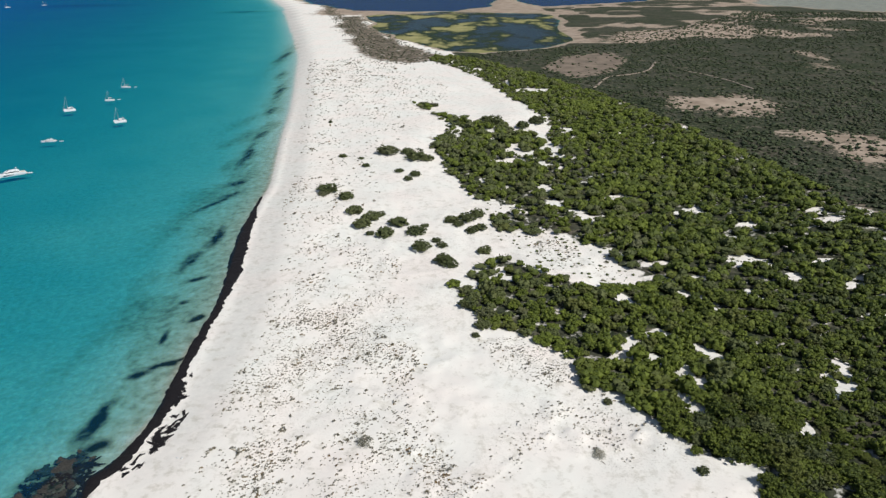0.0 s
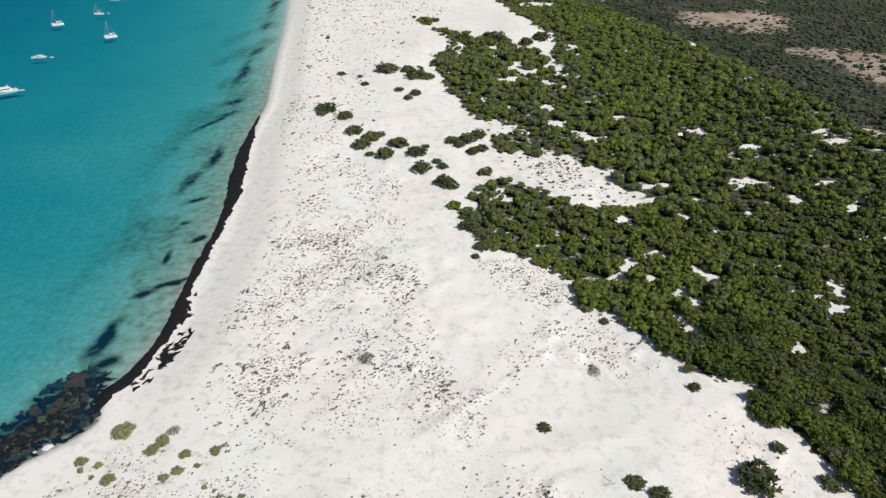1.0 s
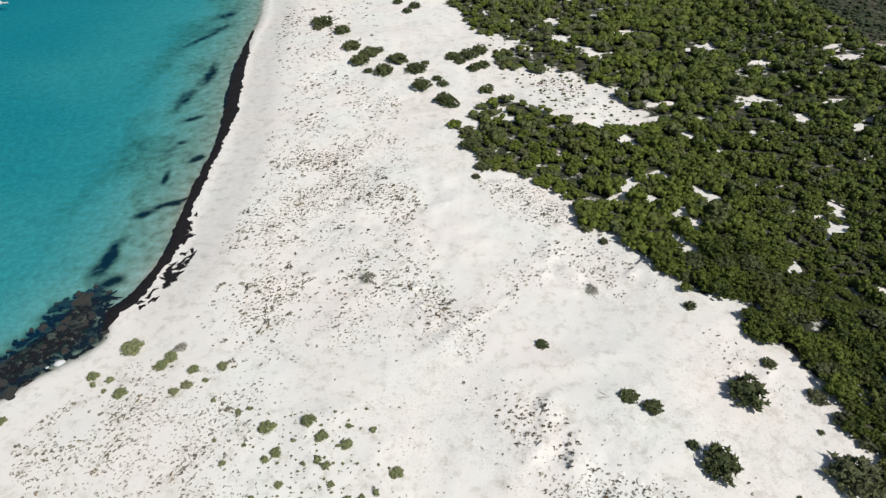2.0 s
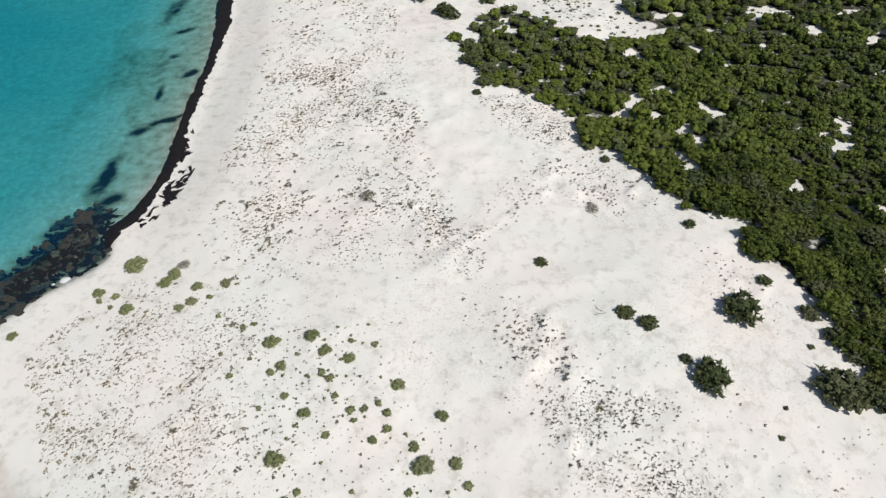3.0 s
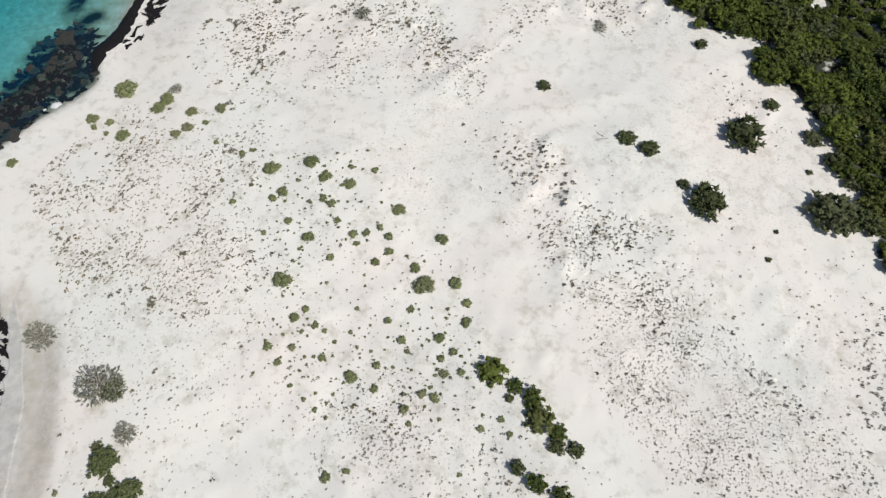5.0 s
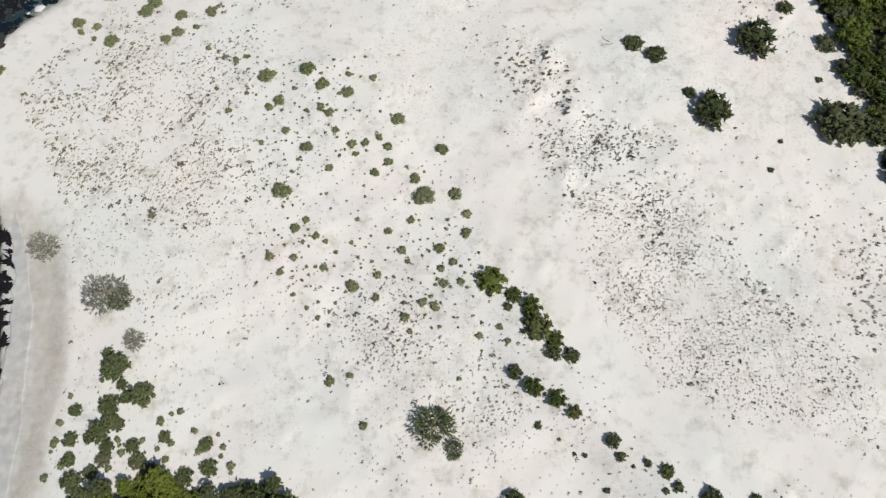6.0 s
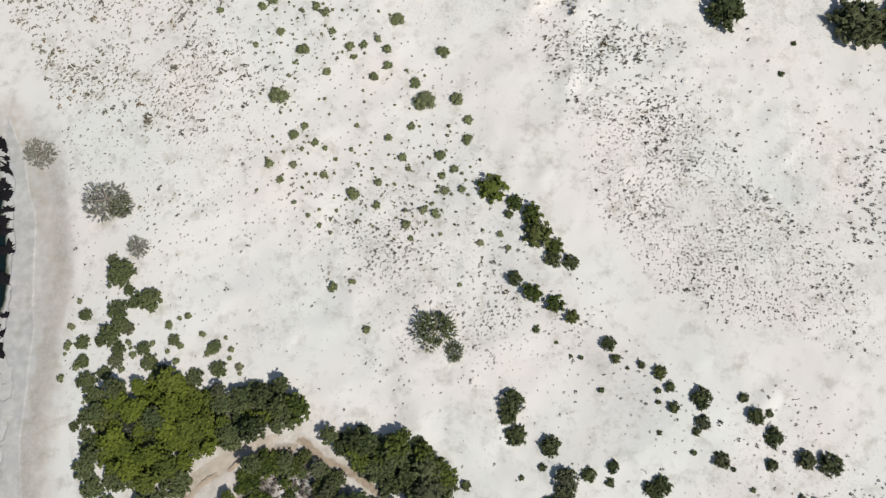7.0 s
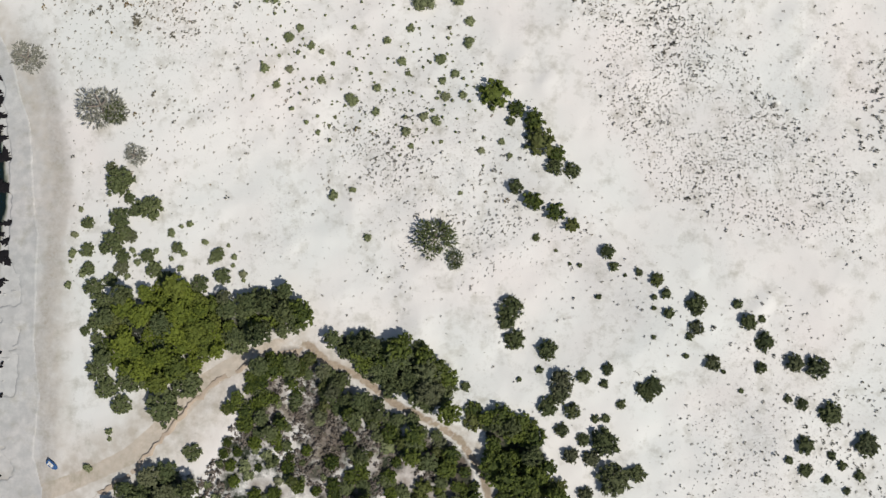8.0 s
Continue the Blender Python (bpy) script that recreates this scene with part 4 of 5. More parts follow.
def build_forest():
    x, y = scatter(FOREST, 3.95, 11)
    young = inside(x, y, YOUNG_PINES)
    x, y = x[~young], y[~young]
    yx, yy = scatter(YOUNG_PINES, 2.5, 12)
    x, y = np.concatenate([x, yx]), np.concatenate([y, yy])
    young = np.arange(len(x)) >= len(x) - len(yx)
    ok = glade(x, y) < 0
    ok &= gap(x, y, RIDE) > 1.6
    ok &= opening(x, y) < 0.35
    ok &= (x < 0.80 * np.hypot(y, 122) + 25) & (rng.random(len(x)) < np.where(y < 230, 0.93, 0.80))
    x, y, young = x[ok], y[ok], young[ok]
    r = np.where(young, 0.58, 1.12) * np.exp(rng.normal(0.85, 0.26, len(x))) * (0.92 + 0.34 * wave(x, y, 40, 73)) * (1 - 0.15 * step(-x, -110, -40))
    r = np.minimum(r, 3.7)
    tall = rng.uniform(0.75, 1.4, len(x)) * (0.30 + 0.70 * within(x, y, FOREST, 12))
    order = np.argsort(np.hypot(x - 75, y - 110))
    mine, rest = order[:170], order[170:]
    for i in mine:
        plant("pine_tree", BIG_PINE if random.random() < 0.87 else BIG_JUNIPER, float(x[i]), float(y[i]), float(r[i]) * 1.1,
              "dense green maritime tree at the edge of the dune forest", "tree", "trees at the forest edge", random.choice((0.0, 0.0, 0.1, 0.25)))
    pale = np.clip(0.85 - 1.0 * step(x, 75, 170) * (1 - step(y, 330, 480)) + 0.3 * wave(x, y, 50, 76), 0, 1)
    grey = rng.random(len(x)) < 0.10 + 0.40 * step(-x, -130, -40) * step(y, 180, 260)
    near, far = y[rest] < 230, y[rest] >= 230
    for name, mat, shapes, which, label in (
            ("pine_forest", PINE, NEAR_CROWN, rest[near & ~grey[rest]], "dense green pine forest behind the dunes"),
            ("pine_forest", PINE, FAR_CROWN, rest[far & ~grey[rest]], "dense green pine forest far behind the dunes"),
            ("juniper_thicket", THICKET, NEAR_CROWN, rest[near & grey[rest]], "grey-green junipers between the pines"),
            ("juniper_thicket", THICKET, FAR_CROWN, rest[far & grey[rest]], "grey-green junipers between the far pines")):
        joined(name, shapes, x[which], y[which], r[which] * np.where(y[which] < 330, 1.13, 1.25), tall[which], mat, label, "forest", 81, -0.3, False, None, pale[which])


def build_groves():
    rows = ((GROVE_BEACH, 2.3, 2.0, BIG_MASTIC + GROVE_CROWN[:3] + BIG_JUNIPER[:1], 21), (GROVE_BEND, 2.2, 2.1, GROVE_CROWN[:3] + BIG_MASTIC[:2], 22),
            (GROVE_TRACK, 2.0, 1.5, GROVE_CROWN[:3] + BIG_MASTIC[:2], 23), (GROVE_EAST, 2.5, 2.1, GROVE_CROWN + BIG_JUNIPER[:1], 24), (GROVE_LOW, 2.6, 1.9, BIG_JUNIPER[:1] + BIG_MASTIC, 25))
    for ring, pitch, size, shapes, seed in rows:
        x, y = scatter(ring, pitch, seed, 0.8)
        ok = (gap(x, y, TRACK_BEACH) > (1.7 if ring is GROVE_TRACK else 2.4)) & (gap(x, y, TRACK_WOOD) > 1.3)
        if ring is GROVE_TRACK:
            edge = np.minimum(gap(x, y, TRACK_WOOD), gap(x, y, TRACK_BEACH[4:]))
            ok &= (edge < 5.5 + 3 * wave(x, y, 7, 79)) | (x < -30) & (rng.random(len(x)) < 0.6) | (rng.random(len(x)) < 0.20)
        for a, b in zip(x[ok], y[ok]):
            mixed = shapes if wave(a, b, 9, 78) > -0.15 else BIG_MASTIC + BIG_JUNIPER[:2] + GROVE_CROWN[:1]
            if ring is GROVE_BEACH and math.hypot(a + 50, b + 6) < 10.5 + 2 * wave(a, b, 5, 98):
                mixed = BIG_LUSH if random.random() < 0.72 else BIG_MASTIC[:1] + GROVE_CROWN[:2]
            plant("grove_tree", mixed, float(a), float(b), size * random.uniform(0.62, 1.15), "bushy green tree in the grove beside a sandy track", "tree", "trees of the grove", random.choice((0.0, 0.1, 0.35, 0.7, 1.0)))


def build_grove_fringe():
    """Shrubs strewn over the sand north and west of the grove."""
    for ring, pitch, seed in (([(-68, 2), (-70, 12), (-60, 18), (-45, 12), (-33, 6), (-38, 3), (-46, 2), (-53, 6), (-62, 2)], 3.4, 61), ([(-68, -14), (-68, 3), (-63, 2), (-63, -12)], 2.8, 62)):
        x, y = scatter(ring, pitch, seed, 1.5)
        for a, b in zip(x, y):
            if random.random() < 0.55:
                r = random.choice((0.4, 0.5, 0.65, 0.9, 1.2, 1.4)) * random.uniform(0.85, 1.1)
                plant("mastic_shrub", BIG_MASTIC if r > 0.8 else SMALL_GREEN, float(a), float(b), r, "low grey-green shrub on pale sand beside a grove", "shrub", "shrubs round the grove")


def build_maquis():
    x, y = scatter([(180, 60), (240, 200), (225, 298), (209, 349), (186, 480), (144, 627), (30, 794), (20, 870), (250, 1000), (700, 1600), (1250, 1500), (620, 700)], 2.6, 31, 4)
    bare = np.maximum.reduce([within(x + 9 * wave(x, y, 22, 55), y + 12 * wave(x, y, 30, 56), r, 10) for r in BARE + [FIELD]])
    ok = (rng.random(len(x)) > 0.12 + 0.72 * step(y, 300, 800)) & (waves(x, y, 60, 99) > rng.uniform(-1.5, 0.4, len(x))) & (bare < rng.uniform(0.3, 1.3, len(x))) & (lagoon_side(x, y) < 0.1)
    ok &= x < 0.80 * np.hypot(y, 122) + 25
    x, y = x[ok], y[ok]
    r = np.exp(rng.normal(0.0, 0.45, len(x))) * (1 + 0.0010 * y) * (1 + 0.35 * step(wave(x, y, 60, 75), 0.2, 0.8))
    r = np.minimum(r, 1.7 + 0.0012 * y)
    low = [crown_shape(3, 0.34, 380 + k, 1, 0, 0.62, 0.9) for k in range(8)]
    joined("maquis_scrub", low, x, y, r, rng.uniform(0.6, 1.0, len(x)), MAQUIS, "low dark maquis scrub covering the plain", "scrub", 83)
    x, y = scatter([(180, 60), (240, 200), (225, 298), (211, 349), (186, 480), (164, 559), (144, 627), (178, 632), (205, 545), (238, 400), (256, 300), (275, 200), (215, 60)], 4.6, 45, 7)
    ok = (rng.random(len(x)) < 0.8) & (waves(x, y, 22, 93) > -0.35)
    joined("tall_scrub", FAR_CROWN, x[ok], y[ok], np.minimum(np.exp(rng.normal(0.6, 0.35, ok.sum())), 3.0), rng.uniform(0.6, 1.0, ok.sum()), MAQUIS, "tall dark scrub along the edge of the pine forest", "scrub", 89, 0.1, False)
    for k, ring in enumerate(BARE):
        x, y = scatter(ring, 6.5, 41 + k, 8)
        ok = (rng.random(len(x)) < 0.55) & (waves(x, y, 25, 92) > -0.5)
        joined("maquis_scrub", FAR_CROWN, x[ok], y[ok], np.minimum(np.exp(rng.normal(0.5, 0.4, ok.sum())), 3.0), rng.uniform(0.5, 0.8, ok.sum()), MAQUIS, "dark shrubs scattered over bare pale earth", "scrub", 90 + k, 0.1, False)
    x, y = scatter(HEATHLAND, 0.95, 33, 1.0)
    ok = (gap(x, y, TRACK_WOOD) > 1.4) & (waves(x, y, 7, 77) > -0.45)
    x, y = x[ok], y[ok]
    joined("heath_scrub", [crown_shape(26, 0.2, 400 + k, 3, 0, 0.6, 1.6, False) for k in range(5)], x, y, rng.uniform(0.35, 0.85, len(x)), rng.uniform(0.6, 1, len(x)), HEATH,
           "grey-brown dry heath between the grove trees", "scrub", 84)
    x, y = scatter(MARSH, 5.5, 35, 10)
    ok = rng.random(len(x)) < 0.6
    joined("marsh_scrub", low, x[ok], y[ok], rng.uniform(0.8, 2.2, ok.sum()), rng.uniform(0.5, 0.9, ok.sum()), MAQUIS, "dark scrub on the marshy rim of a lagoon", "scrub", 85)


CUSHIONS = [(-41, 90), (-16, 90), (-10, 76), (-3, 61), (4, 44), (7, 51), (7, 36), (12, 26), (-3, 26), (-24, 31), (-36, 42)]


def build_dwarf_shrubs():
    """Small green shrubs dotted over the heath, the sand hollow and the glades."""
    x, y = scatter(HEATHLAND, 2.5, 36, 1.0)
    ok = (gap(x, y, TRACK_WOOD) > 1.8) & (waves(x, y, 8, 80) > -0.35)
    ok &= (rng.random(len(x)) < 0.8)
    for a, b in zip(x[ok], y[ok]):
        plant("heath_shrub", SMALL_GREEN + SMALL_DARK[:2] if random.random() < 0.5 else BIG_PINE[:3], float(a), float(b), random.uniform(0.6, 1.5), "low green shrub among grey heath", "shrub", "shrubs on the heath")
    x, y = scatter([(24, 284), (62, 280), (84, 252), (74, 226), (48, 234)], 4.2, 37, 3.0)
    gx, gy = scatter(FOREST, 3.0, 38)
    ok = (glade(gx, gy) > 0) & (rng.random(len(gx)) < 0.4) & (gy < 420)
    x, y = np.concatenate([x, gx[ok]]), np.concatenate([y, gy[ok]])
    ok = rng.random(len(x)) < 0.75
    x, y = x[ok], y[ok]
    cx, cy = scatter(CUSHIONS, 2.0, 39, 2.0)
    ok = (waves(cx, cy, 14, 96) > rng.uniform(-0.8, 0.9, len(cx)))
    cx, cy = cx[ok], cy[ok]
    joined("cushion_plants", [crown_shape(16, 0.28, 430 + k, 4, 0, 0.75, 1.1) for k in range(5)], cx, cy, np.exp(rng.normal(-1.25, 0.35, len(cx))), rng.uniform(0.7, 1.1, len(cx)), CUSHION,
           "small olive green cushion plants sprinkled over white sand", "shrub", 87, 0.02)
    joined("dwarf_shrubs", [crown_shape(16, 0.26, 420 + k, 4, 0, 0.7, 1.1) for k in range(5)], x, y, rng.uniform(0.35, 1.1, len(x)), rng.uniform(0.7, 1.1, len(x)), MASTIC,
           "small olive green shrubs dotted over sandy glades", "shrub", 86)


build_forest()
build_dwarf_shrubs()
build_groves()
build_grove_fringe()
build_maquis()


# ---------------------------------------------------------------- dune grass
def tuft_shape(seed, blades=15):
    """A small rounded clump of grass: many thin arched blades from one root, swept to one side."""
    r = np.random.default_rng(seed)
    verts, faces = [], []
    for k in range(blades):
        a, lean, tall = r.uniform(0, 6.283), r.uniform(0.05, 0.75), r.uniform(0.40, 0.80)
        c, s = math.cos(a), math.sin(a)
        w = r.uniform(0.045, 0.10)
        root = np.array([c * 0.16, s * 0.16, -0.1])
        mid = np.array([c * (lean * 0.55 + 0.1), s * (lean * 0.55 + 0.1), tall * 0.8])
        tip = np.array([c * (lean * 0.95 + 0.1), s * (lean * 0.95 + 0.1), tall * 0.62])
        wide = np.array([-s * w, c * w, 0]) * 1.25
        n = len(verts)
        verts += [q * (1.25, 0.9, 1.0) for q in (root, mid - wide, mid + wide, tip)]
        faces += [(n, n + 2, n + 3), (n, n + 3, n + 1)]
    return np.array(verts), np.array(faces)


# patches of dune grass: outline, tufts in a square metre, size of a tuft, share of straw-coloured tufts
GRASS_PATCHES = [
    ([(-58, 129), (-62, 159), (-59, 185), (-62, 221), (-51, 231), (-23, 217), (-10, 175), (-6, 138), (-9, 117), (-32, 113), (-54, 111)], 0.34, 0.40, 0.5),
    ([(-7, 138), (2, 136), (11, 121), (9, 109), (1, 109), (-5, 121)], 0.42, 0.36, 1.0),
    ([(13, 125), (19, 141), (30, 157), (40, 154), (53, 160), (61, 141), (48, 129), (33, 141)], 0.22, 0.42, 0.7),
    ([(13, 187), (34, 189), (42, 175), (38, 160), (21, 172)], 0.55, 0.32, 0.2),
    ([(-103, 90), (-74, 102), (-46, 95), (-46, 80), (-36, 62), (-49, 52), (-68, 56), (-86, 62), (-97, 73)], 0.44, 0.34, 0.3),
    ([(-84, 56), (-38, 52), (-38, 30), (-56, 27), (-73, 44)], 0.20, 0.24, 0.3),
    ([(13, 93), (24, 95), (29, 82), (36, 76), (32, 70), (22, 77), (14, 85)], 0.26, 0.46, 1.0),
    ([(21, 74), (36, 74), (47, 72), (53, 60), (44, 47), (32, 52), (24, 62)], 0.60, 0.34, 0.3),
    ([(29, 54), (51, 56), (58, 42), (67, 30), (76, 22), (78, 12), (54, 12), (42, 23), (33, 36)], 1.10, 0.20, 0.1),
    ([(51, 60), (56, 57), (62, 47), (63, 38), (70, 30), (78, 19), (73, 18), (66, 28), (59, 37), (58, 47)], 0.40, 0.42, 0.1),
    ([(80, 47), (92, 54), (90, 28), (76, 31)], 0.17, 0.38, 0.1),
    ([(73, 57), (86, 56), (85, 47), (73, 48)], 0.07, 0.46, 0.1),
    ([(-31, 38), (2, 38), (12, 25), (23, 12), (-7, 2), (-20, 20)], 0.60, 0.22, 0.4),
    ([(-93, 371), (-80, 371), (-53, 295), (-51, 231), (-63, 226)], 0.09, 0.52, 0.6),
    ([(-51, 281), (-24, 263), (-15, 231), (-38, 241)], 0.13, 0.50, 0.7),
    ([(43, -21), (81, -15), (83, -37), (42, -37)], 0.26, 0.25, 0.2),
    ([(-176, 817), (-61, 865), (-40, 734), (-97, 608), (-83, 432), (-88, 381)], 0.022, 0.85, 0.3),
    ([(-85, 420), (-60, 300), (-30, 330), (-40, 420), (10, 620), (-20, 720), (-100, 720)], 0.016, 0.75, 0.4),
    ([(28, 280), (62, 277), (80, 252), (71, 229), (50, 236)], 0.09, 0.5, 0.6),
    ([(66, 118), (82, 108), (84, 96), (76, 92), (64, 104)], 0.10, 0.32, 0.4),
    ([(-84, 60), (-50, 100), (-10, 112), (30, 90), (88, 60), (88, -40), (20, -10), (-20, 5), (-72, 8)], 0.10, 0.21, 0.3),
]


# lanes of bare drifting sand where nothing grows
BLOWN_SAND = [[(10, 54), (19, 44), (27, 29), (34, 19), (43, 9), (54, 5)],
              [(-3, 95), (6, 79), (12, 66), (17, 53), (19, 44)],
              [(58, 125), (51, 108), (57, 100), (70, 84), (75, 72)],
              [(43, 14), (49, 10), (67, 7), (81, -2)],
              [(-1, 172), (3, 149), (7, 129)]]


def build_grass():
    shapes = [tuft_shape(500 + k) for k in range(10)]
    for k, (ring, dense, size, straw) in enumerate(GRASS_PATCHES):
        cx, cy = sum(p[0] for p in ring) / len(ring), sum(p[1] for p in ring) / len(ring)
        wide = [(cx + (px - cx) * 1.25, cy + (py - cy) * 1.25) for px, py in ring]
        x, y = scatter(wide, 1 / math.sqrt(dense * 4.2), 40 + k, 3.0)
        soft = 2 + 0.08 * math.dist(ring[0], ring[len(ring) // 2])
        ok = within(x, y, ring, soft) > rng.random(len(x))
        ok &= (waves(x, y, 12, 90 + k) + 0.7 * wave(0.72 * x + 0.69 * y, 2.2 * (0.72 * y - 0.69 * x), 6.0, 190 + k) > rng.uniform(-0.9 if size > 0.21 else -2.2, 0.8, len(x))) & (shore_side(x, y) > 13)
        ok &= within(x, y, FOREST, 2) < 0.4
        for line in BLOWN_SAND:
            ok &= gap(x, y, line) > rng.uniform(2.0, 6.5, len(x))
        x, y = x[ok], y[ok]
        size = size * np.exp(rng.normal(0.0, 0.42, len(x))) * (1 + 0.3 * wave(x, y, 9, 95))
        dry = (rng.random(len(x)) < 0.55 * straw) & (wave(x, y, 8, 94) > -0.15)
        for mat, which, label in ((GRASS, ~dry, "sparse grey-green dune grass tufts on white sand"), (STRAW, dry, "dry straw-coloured dune grass tufts on white sand")):
            if which.any():
                joined("dune_grass", shapes, x[which], y[which], size[which], rng.uniform(0.6, 1.0, which.sum()), mat, label, "grass", 120 + k, 0.02, False, 0.9)


build_grass()


def build_hummocks():
    """Low mounds of blown sand that the grass holds together."""
    r = np.random.default_rng(61)
    shapes = []
    for k in range(6):
        v, f = BALLS[2]
        v = v * (1 + 0.10 * r.standard_normal((len(v), 1))) * (1.7, 0.95, 0.11)
        v[:, 2] = np.maximum(v[:, 2], -0.1)
        shapes.append((v, f))
    for k, (n, size) in enumerate(((2, 0.06), (6, 0.08), (1, 0.04), (0, 0.02), (7, 0.05), (9, 0.06), (14, 0.02))):
        x, y = scatter(GRASS_PATCHES[n][0], 1 / math.sqrt(size), 150 + k, 3.0)
        ok = waves(x, y, 11, 90 + n) > r.uniform(-0.6, 0.6, len(x))
        x, y = x[ok], y[ok]
        joined("sand_hummock", shapes, x, y, np.exp(r.normal(-0.55, 0.35, len(x))), r.uniform(0.7, 1.3, len(x)), SAND,
               "small wind-blown sand mounds between grass tufts", "sand", 160 + k, 0.05, True, 0.9)


build_hummocks()


# ---------------------------------------------------------------- shore
def build_wrack(south, north, wide):
    """The black bank of cast-up seaweed along the water's edge."""
    line = [p for p in COAST if south < p[1] < north]
    dense = []
    for a, b in zip(line, line[1:]):
        n = max(1, int(math.dist(a, b) / 0.7))
        dense += [(a[0] + (b[0] - a[0]) * i / n, a[1] + (b[1] - a[1]) * i / n) for i in range(n)]
    p = np.array(dense)
    way = np.gradient(p, axis=0)
    way /= np.linalg.norm(way, axis=1)[:, None]
    out = np.stack([-way[:, 1], way[:, 0]], 1)     # towards the sea
    y = p[:, 1]
    broken = 1.0 if wide > 0.5 else step(wave(y, y, 5.5, 108), -0.1, 0.25)
    seaward = broken * (1.2 if wide > 0.5 else 3.5) + 0.5 * wave(y, y, 9, 101) + 0.3 * wave(y, y, 2.5, 102) + 1.5 * step(y, 230, 260) * step(-y, -320, -280)
    ends = step(y, south, south + 6) * step(-y, -north, -north + 45)
    inland = broken * wide * (2.6 + 1.0 * wave(y, y, 16, 103) + 0.7 * wave(y, y, 3, 104) + 0.5 * wave(y, y, 1.1, 107)) * ends + 0.2 * broken + 2.2 * step(y, 215, 260) * step(-y, -320, -270)
    prof = np.array([(-1.0, -0.5), (-0.85, 0.05), (-0.45, 0.32), (0.0, 0.45), (0.45, 0.50), (0.8, 0.38), (1.0, -0.1)])
    verts = []
    for u, h in prof:
        d = np.where(u < 0, -u * seaward, -u * inland)
        q = p + out * d[:, None] + out * (0.25 * wave(y * 1.7, y * 0 + u * 9, 1.3, 105))[:, None]
        base = np.maximum(height(q[:, 0], q[:, 1]), -0.3)
        verts.append(np.stack([q[:, 0], q[:, 1], base + h * (0.7 + 0.3 * wave(y, y + u * 3, 2.0, 106))], 1))
    v = np.stack(verts, 1)
    n, m = v.shape[:2]
    i = (np.arange(n - 1)[:, None] * m + np.arange(m - 1)[None, :]).ravel()
    quads = np.stack([i, i + m, i + m + 1, i + 1], 1)
    tagged(new("seaweed_bank", mesh_of("seaweed_bank", v.reshape(-1, 3), quads, WRACK, True)), "thick black bank of dead seagrass along the waterline", "seaweed", kind="stuff")


def seaweed_clump(x, y, a, b, turn, seed, z=None, label="ragged black mat of dead seagrass or small dark ledge-shade mark on beach sand", group="seaweed mats on the beach"):
    """A low mat of dead seagrass with a ragged outline; tiny ones serve as ledge shadows."""
    r = np.random.default_rng(seed)
    n = 30
    ang = np.arange(n) * 2 * math.pi / n
    rag = np.clip(1 + 0.30 * r.standard_normal(n) * min(1, (b / 0.5) ** 2) + 0.3 * min(1, (b / 0.5) ** 2) * np.sin(ang * 3 + r.uniform(0, 6)), 0.3, 1.9)
    verts, faces = [(0, 0, 0.16)], []
    for ring, h in ((0.55, 0.15), (0.9, 0.09), (1.0, -0.12)):
        verts += [(a * ring * q * math.cos(t), b * ring * q * math.sin(t), h * r.uniform(0.8, 1.2)) for t, q in zip(ang, rag)]
    for k in range(n):
        q = (k + 1) % n
        faces.append((0, 1 + k, 1 + q))
        for level in (0, 1):
            s, e = 1 + level * n, 1 + (level + 1) * n
            faces += [(s + k, e + k, e + q), (s + k, e + q, s + q)]
    z = float(height(np.array([x]), np.array([y]))[0]) if z is None else z
    ob = tagged(new("seaweed_or_shade_mat", mesh_of("seaweed_or_shade_mat", verts, faces, WRACK, True)), label, "seaweed", group)
    ob.matrix_basis = pose(x, y, z, 0, 0, turn)


def build_seaweed():
    for k in range(46):
        y = random.triangular(120, 178, 140)
        edge = np.interp(y, [114, 125, 133, 151, 176], [-87, -89, -85, -82.3, -83])
        x = edge + random.uniform(2.6, 6.6) * (1.2 if y < 155 else 0.6)
        seaweed_clump(x, y, random.uniform(0.6, 2.4), random.uniform(0.3, 0.95), random.gauss(60, 25) if y < 150 else random.gauss(85, 15), 600 + k)
    for k in range(26):
        y = random.uniform(2, 54)
        edge = np.interp(y, [0, 8, 30, 46, 57], [-84.2, -82.8, -85.0, -87.5, -92.5])
        seaweed_clump(edge + random.uniform(-0.8, 0.9), y, random.uniform(0.9, 2.3), random.uniform(0.4, 1.3), random.uniform(-20, 20), 660 + k, 0.12)
    # tiny black mats added as the shadows of the sand ledges
    for k in range(12):
        y = random.uniform(-40, 4)
        seaweed_clump(random.uniform(-83.5, -80.5), y, random.uniform(0.2, 0.6), random.uniform(0.12, 0.4), random.uniform(-30, 80), 690 + k, 0.30)


